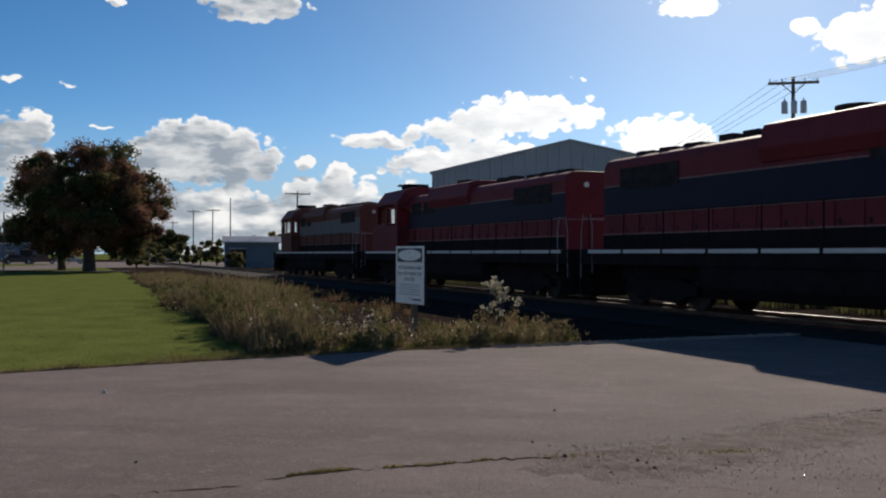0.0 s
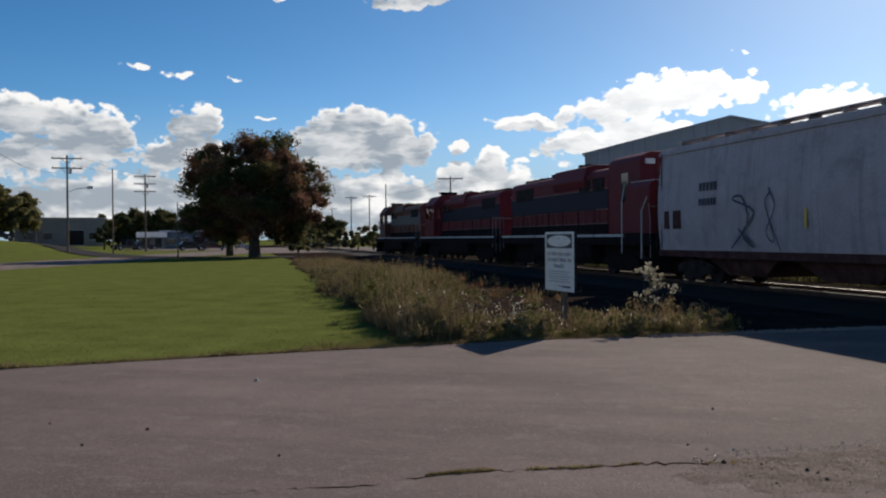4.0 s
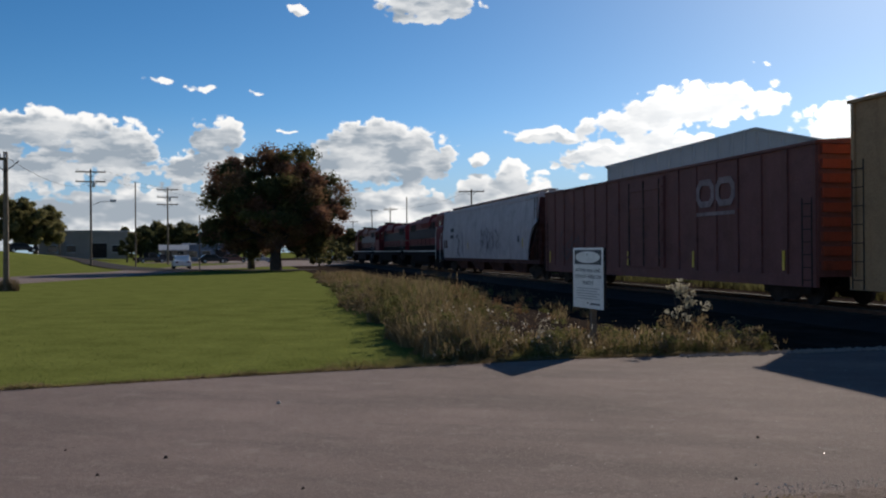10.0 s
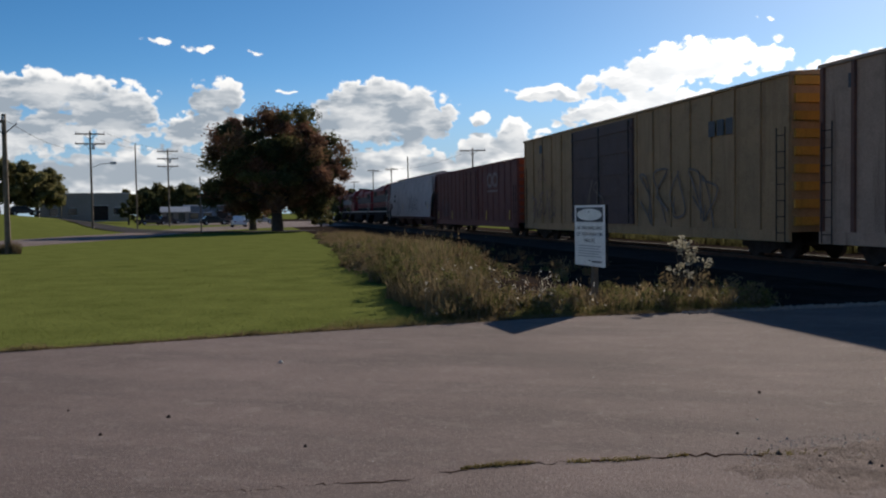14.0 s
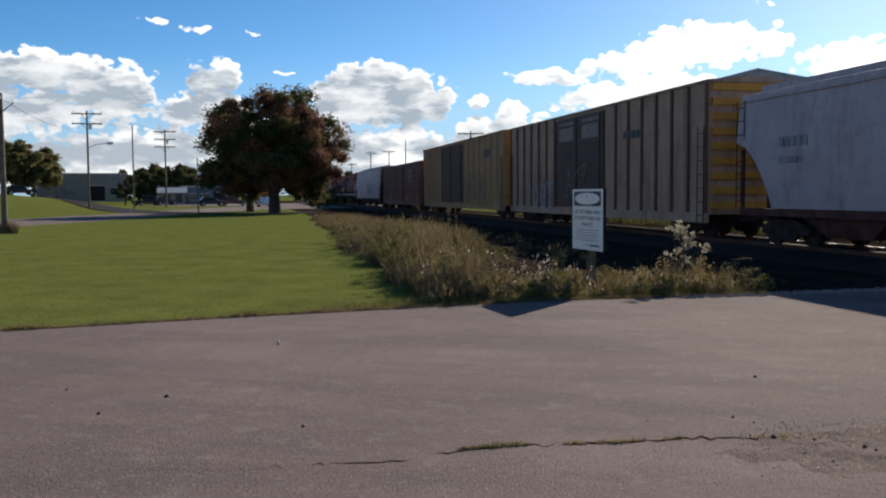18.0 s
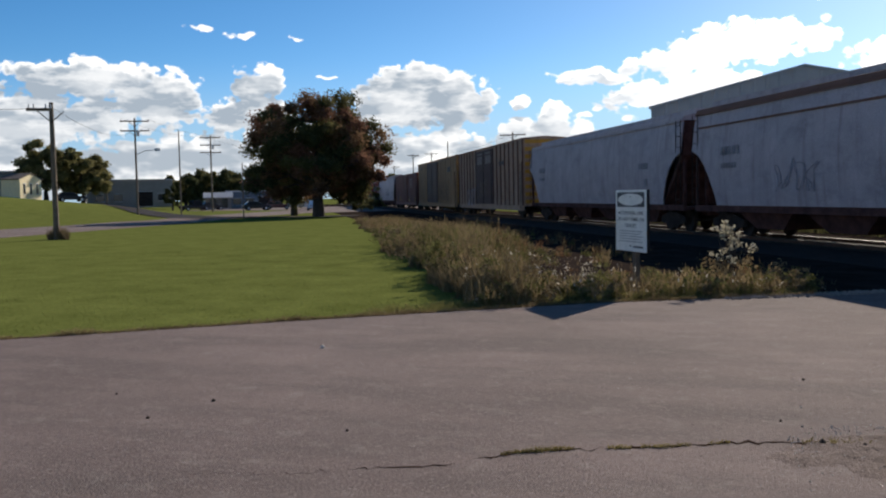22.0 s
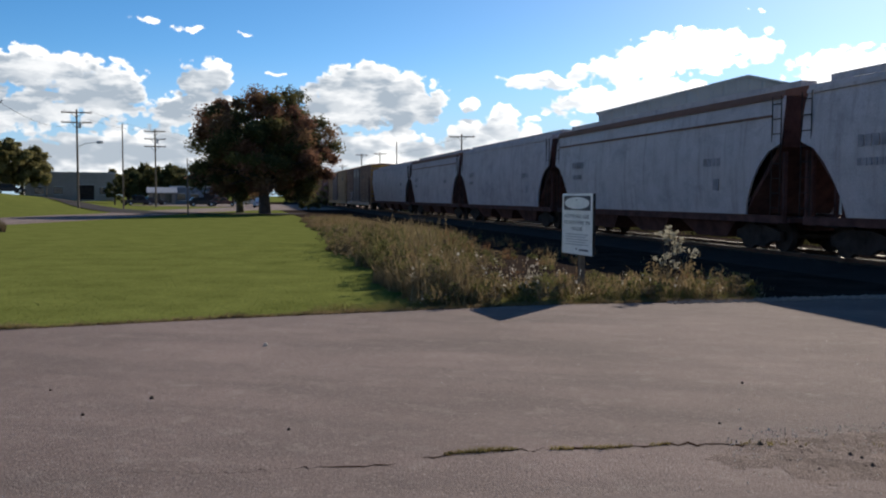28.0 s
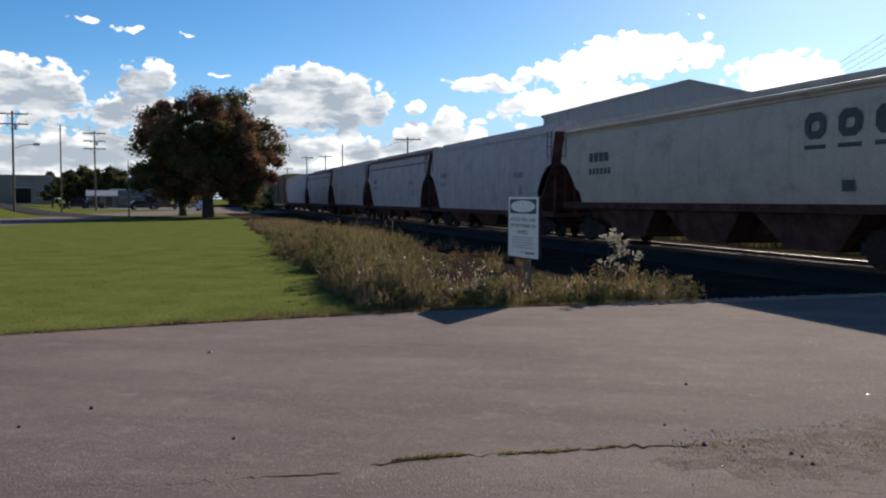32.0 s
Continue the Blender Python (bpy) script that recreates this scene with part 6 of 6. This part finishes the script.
# ---- cracks, grit and clods on the asphalt ----
CRACK = [(-3.6, 4.75), (-2.56, 5.01), (-2.12, 5.22), (-1.72, 5.35), (-1.53, 5.50), (-1.34, 5.71), (-0.96, 5.91), (-0.28, 6.13), (0.12, 6.32), (0.41, 6.38), (0.75, 6.46)]
SEAM = [(0.1, 6.25), (0.5, 6.44), (0.8, 6.72), (1.05, 6.88), (1.6, 7.15), (2.1, 7.48), (3.3, 8.38), (4.3, 8.95), (6.0, 9.9)]
BRANCH = [(0.41, 6.30), (0.42, 6.17), (0.57, 5.84), (0.75, 5.71), (1.1, 5.55), (1.7, 5.6), (2.2, 5.2)]


def crack(name, pts, width, seed, material=None, label="dark ragged crack filled with soil", gaps=0.35):
    """A ragged seam: a recessed-looking dark filling and broken lips."""
    rnd = random.Random(seed)
    dense = []
    for (x0, y0), (x1, y1) in zip(pts, pts[1:]):
        n = max(2, int(math.hypot(x1 - x0, y1 - y0) / 0.05))
        for k in range(n):
            q = k / n
            dense.append((x0 + (x1 - x0) * q + rnd.gauss(0, 0.012), y0 + (y1 - y0) * q + rnd.gauss(0, 0.024)))
    v, f = [], []
    for i, (x, y) in enumerate(dense):
        q = min(1.0, (i + 3) / 75) ** 1.5
        w = width * q * rnd.uniform(0.3, 1.0) * max(0.0, min(1.0, 0.55 + 1.6 * (noise.noise((x * 6.3, y * 6.3, seed)) + gaps - 0.2)))
        v += [(x, y - w, 0.003), (x, y + w, 0.003)]
        if i:
            k = 2 * i
            f.append((k - 2, k, k + 1, k - 1))
    me = bpy.data.meshes.new(name)
    me.from_pydata(v, [], f)
    tagged(part(name, None, material or crack_fill, me=me), label, "crack", kind="structure")


gravel_brown = mat("brown_gravel", (0.15, 0.115, 0.102), 0.95, 0, 0.4, 5.0, 0.7, 60.0, (0.095, 0.072, 0.062), spec=0.1)
crack_fill = mat("crack_soil", (0.032, 0.019, 0.013), 1.0, 0, 0.3, 8.0, spec=0.0)
edge_soil = mat("edge_soil", (0.06, 0.042, 0.028), 1.0, 0, 0.4, 8.0, 0.5, 40.0, spec=0.0)
crack("pavement_crack", CRACK, 0.034, 1)
crack("pavement_crack", BRANCH, 0.018, 2)
crack("soil_edge", [(x, y - 0.02) for x, y in LOT[1:7]], 0.045, 11, edge_soil, "ragged brown soil lip along the asphalt", 0.15)
crack("pavement_crack", SEAM[2:], 0.03, 3, gaps=0.18)
crack("pavement_crack", [(0.75, 6.46), (0.95, 6.50), (1.25, 6.44), (1.6, 6.5), (2.1, 6.3)], 0.022, 4, gaps=0.25)
crack("pavement_crack", [(1.05, 5.85), (1.25, 5.98), (1.5, 5.9), (1.9, 6.05)], 0.013, 5)


def crack_grass():
    rnd = random.Random(8)
    pts = []
    for k in (5, 6, 7):
        (x0, y0), (x1, y1) = CRACK[k], CRACK[k + 1]
        for _ in range(520 if k < 7 else 160):
            q = rnd.random()
            x = x0 + (x1 - x0) * q
            n = noise.noise((x * 5.5, 0.3, 0))
            if n < -0.12:
                continue
            pts.append((x, y0 + (y1 - y0) * q + 0.012 + rnd.gauss(0, 0.017), 0, rnd.uniform(0.008, 0.035) * (1 + n), 0.0028, rnd.uniform(0.5, 1.4)))
    for _ in range(240):
        x = rnd.choice((rnd.gauss(0.75, 0.12), rnd.gauss(2.1, 0.12), rnd.gauss(1.9, 0.3)))
        y = 6.36 + (x - 0.12) * 0.19 + rnd.gauss(0, 0.025)
        pts.append((x, y, 0, rnd.uniform(0.01, 0.05), 0.003, 0.9))
    blades("crack_grass", "yellowed grass growing in the crack", pts, straw_green, seed=7, seg=2)


def seam_y(x):
    for (x0, y0), (x1, y1) in zip(SEAM, SEAM[1:]):
        if x <= x1:
            return y0 + (y1 - y0) * (x - x0) / (x1 - x0)
    return SEAM[-1][1]


def crumbled_asphalt():
    """Older, broken asphalt below the seam: a rough sheet that sinks under the sound surface at its ragged rim."""
    n, m, step = 270, 215, 0.021
    rnd, v = random.Random(19), []
    for j in range(m):
        for i in range(n):
            x, y = 0.25 + i * step + rnd.uniform(-0.008, 0.008), 4.75 + j * step + rnd.uniform(-0.008, 0.008)
            d = seam_y(x) - y + 0.16 * noise.noise((x * 2.1, y * 2.1, 4.0)) + 0.06 * noise.noise((x * 8, y * 8, 1.0))
            cover = min(1.0, max(-0.4, d * 6.0)) - max(0.0, (d - 0.45) * 0.75) - max(0.0, (0.9 - x) * 1.2)
            rough = 0.55 * noise.noise((x * 3.3, y * 3.3, 8.0)) + 0.45 * noise.noise((x * 11, y * 11, 2.0)) + 0.35 * noise.noise((x * 27, y * 27, 6.0))
            v.append((x, y, -0.006 + 0.013 * max(-0.5, min(1.0, cover)) + 0.011 * rough * (0.3 + 0.7 * max(0.0, min(1.0, cover)))))
    f = [(j * n + i, j * n + i + 1, (j + 1) * n + i + 1, (j + 1) * n + i) for j in range(m - 1) for i in range(n - 1)]
    me = bpy.data.meshes.new("crumbled_asphalt")
    me.from_pydata(v, [], f)
    tagged(part("crumbled_asphalt", None, gravel_brown, me=me), "crumbled brown gravelly patch in the asphalt", "gravel patch", kind="structure")


def grit():
    rnd = random.Random(9)
    crumbled_asphalt()
    def stones(places, name, label, material):
        v, f = [], []
        for x, y, r in places:
            k = len(v)
            a = rnd.random() * 3
            for d in ((1, 0, 0), (0, 1, 0), (-1, 0, 0), (0, -1, 0), (0, 0, 1), (0, 0, -1)):
                w = r * rnd.uniform(0.6, 1.2)
                v.append((x + w * (d[0] * math.cos(a) - d[1] * math.sin(a)), y + w * (d[0] * math.sin(a) + d[1] * math.cos(a)), r * 0.35 + w * d[2] * 0.7))
            f += [(k, k + 1, k + 4), (k + 1, k + 2, k + 4), (k + 2, k + 3, k + 4), (k + 3, k, k + 4), (k + 1, k, k + 5), (k + 2, k + 1, k + 5), (k + 3, k + 2, k + 5), (k, k + 3, k + 5)]
        me = bpy.data.meshes.new(name)
        me.from_pydata(v, [], f)
        tagged(part(name, None, material, me=me), label, "grit", kind="stuff")
    pale = [(rnd.uniform(-4.5, 5.0), rnd.uniform(4.4, 13), rnd.uniform(0.002, 0.0045)) for _ in range(1800)]
    for _ in range(1100):
        x = rnd.uniform(0.5, 5.0)
        pale.append((x, seam_y(x) - abs(rnd.gauss(0, 0.5)) + 0.15, rnd.uniform(0.003, 0.009)))
    pale += [(rnd.gauss(3.2, 1.4), rnd.gauss(9.5, 1.4), rnd.uniform(0.003, 0.008)) for _ in range(250)]
    dark = [(rnd.uniform(-6.5, 5.0), rnd.uniform(4.4, 13), rnd.uniform(0.002, 0.005)) for _ in range(500)]
    dark += [(rnd.gauss(2.4, 0.8), rnd.gauss(6.3, 0.5), rnd.uniform(0.003, 0.007)) for _ in range(260)]
    dark += [(rnd.gauss(1.35, 0.4), rnd.gauss(6.5, 0.25), rnd.uniform(0.006, 0.014)) for _ in range(46)]
    pale += [(rnd.gauss(2.4, 0.8), rnd.gauss(6.5, 0.5), rnd.uniform(0.004, 0.012)) for _ in range(160)]
    stones(pale, "pale_grit", "loose pale grit scattered on the asphalt", grit_pale)
    stones(dark, "dark_grit", "loose dark grit scattered on the asphalt", grit_dark)
    # broken glass and mica that glitter against the sun
    v, f = [], []
    for _ in range(3600):
        x, y, r = rnd.gauss(2.7, 1.6), rnd.gauss(8.0, 2.4), rnd.uniform(0.0015, 0.0036)
        t = Vector((rnd.gauss(0, 0.35), rnd.gauss(0, 0.35), 1)).normalized()
        a = t.orthogonal().normalized() * r
        b = t.cross(a)
        p, k = Vector((x, y, 0.006)), len(v)
        v += [tuple(p + a), tuple(p + b * 0.8), tuple(p - a * 0.7 - b * 0.6), tuple(p - Vector((0, 0, 0.006)))]
        f += [(k, k + 1, k + 2), (k, k + 3, k + 1), (k + 1, k + 3, k + 2), (k + 2, k + 3, k)]
    me = bpy.data.meshes.new("glass_bits")
    me.from_pydata(v, [], f)
    tagged(part("glass_bits", None, glitter, me=me), "tiny glinting chips scattered on the asphalt", "grit", kind="stuff")
    shoulder = []
    for _ in range(3600):
        q = rnd.random()
        x = 0.2 + 6.6 * q
        shoulder.append((x, edge_y(x) - 0.05 + rnd.gauss(0, 0.13), rnd.uniform(0.008, 0.03)))
    stones(shoulder, "pale_gravel", "pale gravel spread along the asphalt's edge", grit_shaded)
    for i, (x, y, r) in enumerate(((0.49, 7.01, 0.012), (-4.08, 6.73, 0.02), (-4.28, 6.08, 0.016), (-4.28, 9.44, 0.03), (-2.57, 6.06, 0.014), (0.79, 8.6, 0.016), (-5.1, 6.8, 0.012), (1.27, 6.33, 0.022), (1.33, 6.28, 0.016), (1.36, 6.12, 0.018), (0.98, 6.45, 0.018), (0.72, 6.47, 0.022))):
        s = Shape()
        for k in range(4):
            a0, a1 = k * 0.45 - 0.3, k * 0.45 + 0.15
            s.tube((0, 0, r * 0.3 * k), (0, 0, r * 0.3 * (k + 1)), r * math.cos(a0 * 0.9), r * max(0.1, math.cos(a1 + 0.35)), 7)
        ob = part("clod", s, grit_pale if i == 3 else grit_dark)
        ob.matrix_basis = pose(x, y, 0.0, 0, 0, i * 47)
        tagged(ob, "pale stone lying on the asphalt" if i == 3 else "small dark clod lying on the asphalt", "stone", "loose stones")


grit_pale = mat("pale_stone", (0.42, 0.40, 0.37), 0.6, 0, 0.3, 30.0)
glitter = mat("glinting_chip", (0.85, 0.84, 0.82), 0.22, 1.0, 0.1, 30.0)
grit_dark = mat("dark_stone", (0.075, 0.06, 0.052), 0.95, 0, 0.3, 30.0, spec=0.05)
# shoulder gravel, coloured darker so that it sinks into the train's shade
grit_shaded = mat("dimmed_gravel", (0.26, 0.225, 0.20), 0.95, 0, 0.3, 30.0, spec=0.05)
crack_grass()
grit()


# ---- sleepers ----
def sleepers():
    me = Shape().box(-0.11, 0.11, -1.3, 1.3, -0.02, 0.062).mesh("sleeper")
    me.materials.append(tie_wood)
    bed = [o for o in scene.objects if o.name == "track_ballast"][0]
    for k in range(110):
        part("sleeper", None, tie_wood, bed, me=me).matrix_basis = pose(8 + k * 0.54, 0, 0)


sleepers()


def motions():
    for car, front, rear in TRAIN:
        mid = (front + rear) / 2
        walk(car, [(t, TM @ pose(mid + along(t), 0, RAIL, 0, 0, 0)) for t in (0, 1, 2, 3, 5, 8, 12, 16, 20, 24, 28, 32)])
    way = [(0, -36, 22), (3, -40.2, 43), (6, -44.6, 62.5), (7, -46.8, 70), (8, -49.0, 77.5), (9, -50.4, 83.5), (11, -52.4, 94), (13, -54.0, 104), (15.5, -55.5, 114), (18, -56.5, 121), (21, -57, 124), (32, -57, 124)]
    walk(moving_car, [(t, pose(x, y, -0.03, 0, 0, math.degrees(math.atan2(y, x)) + 4)) for t, x, y in way])


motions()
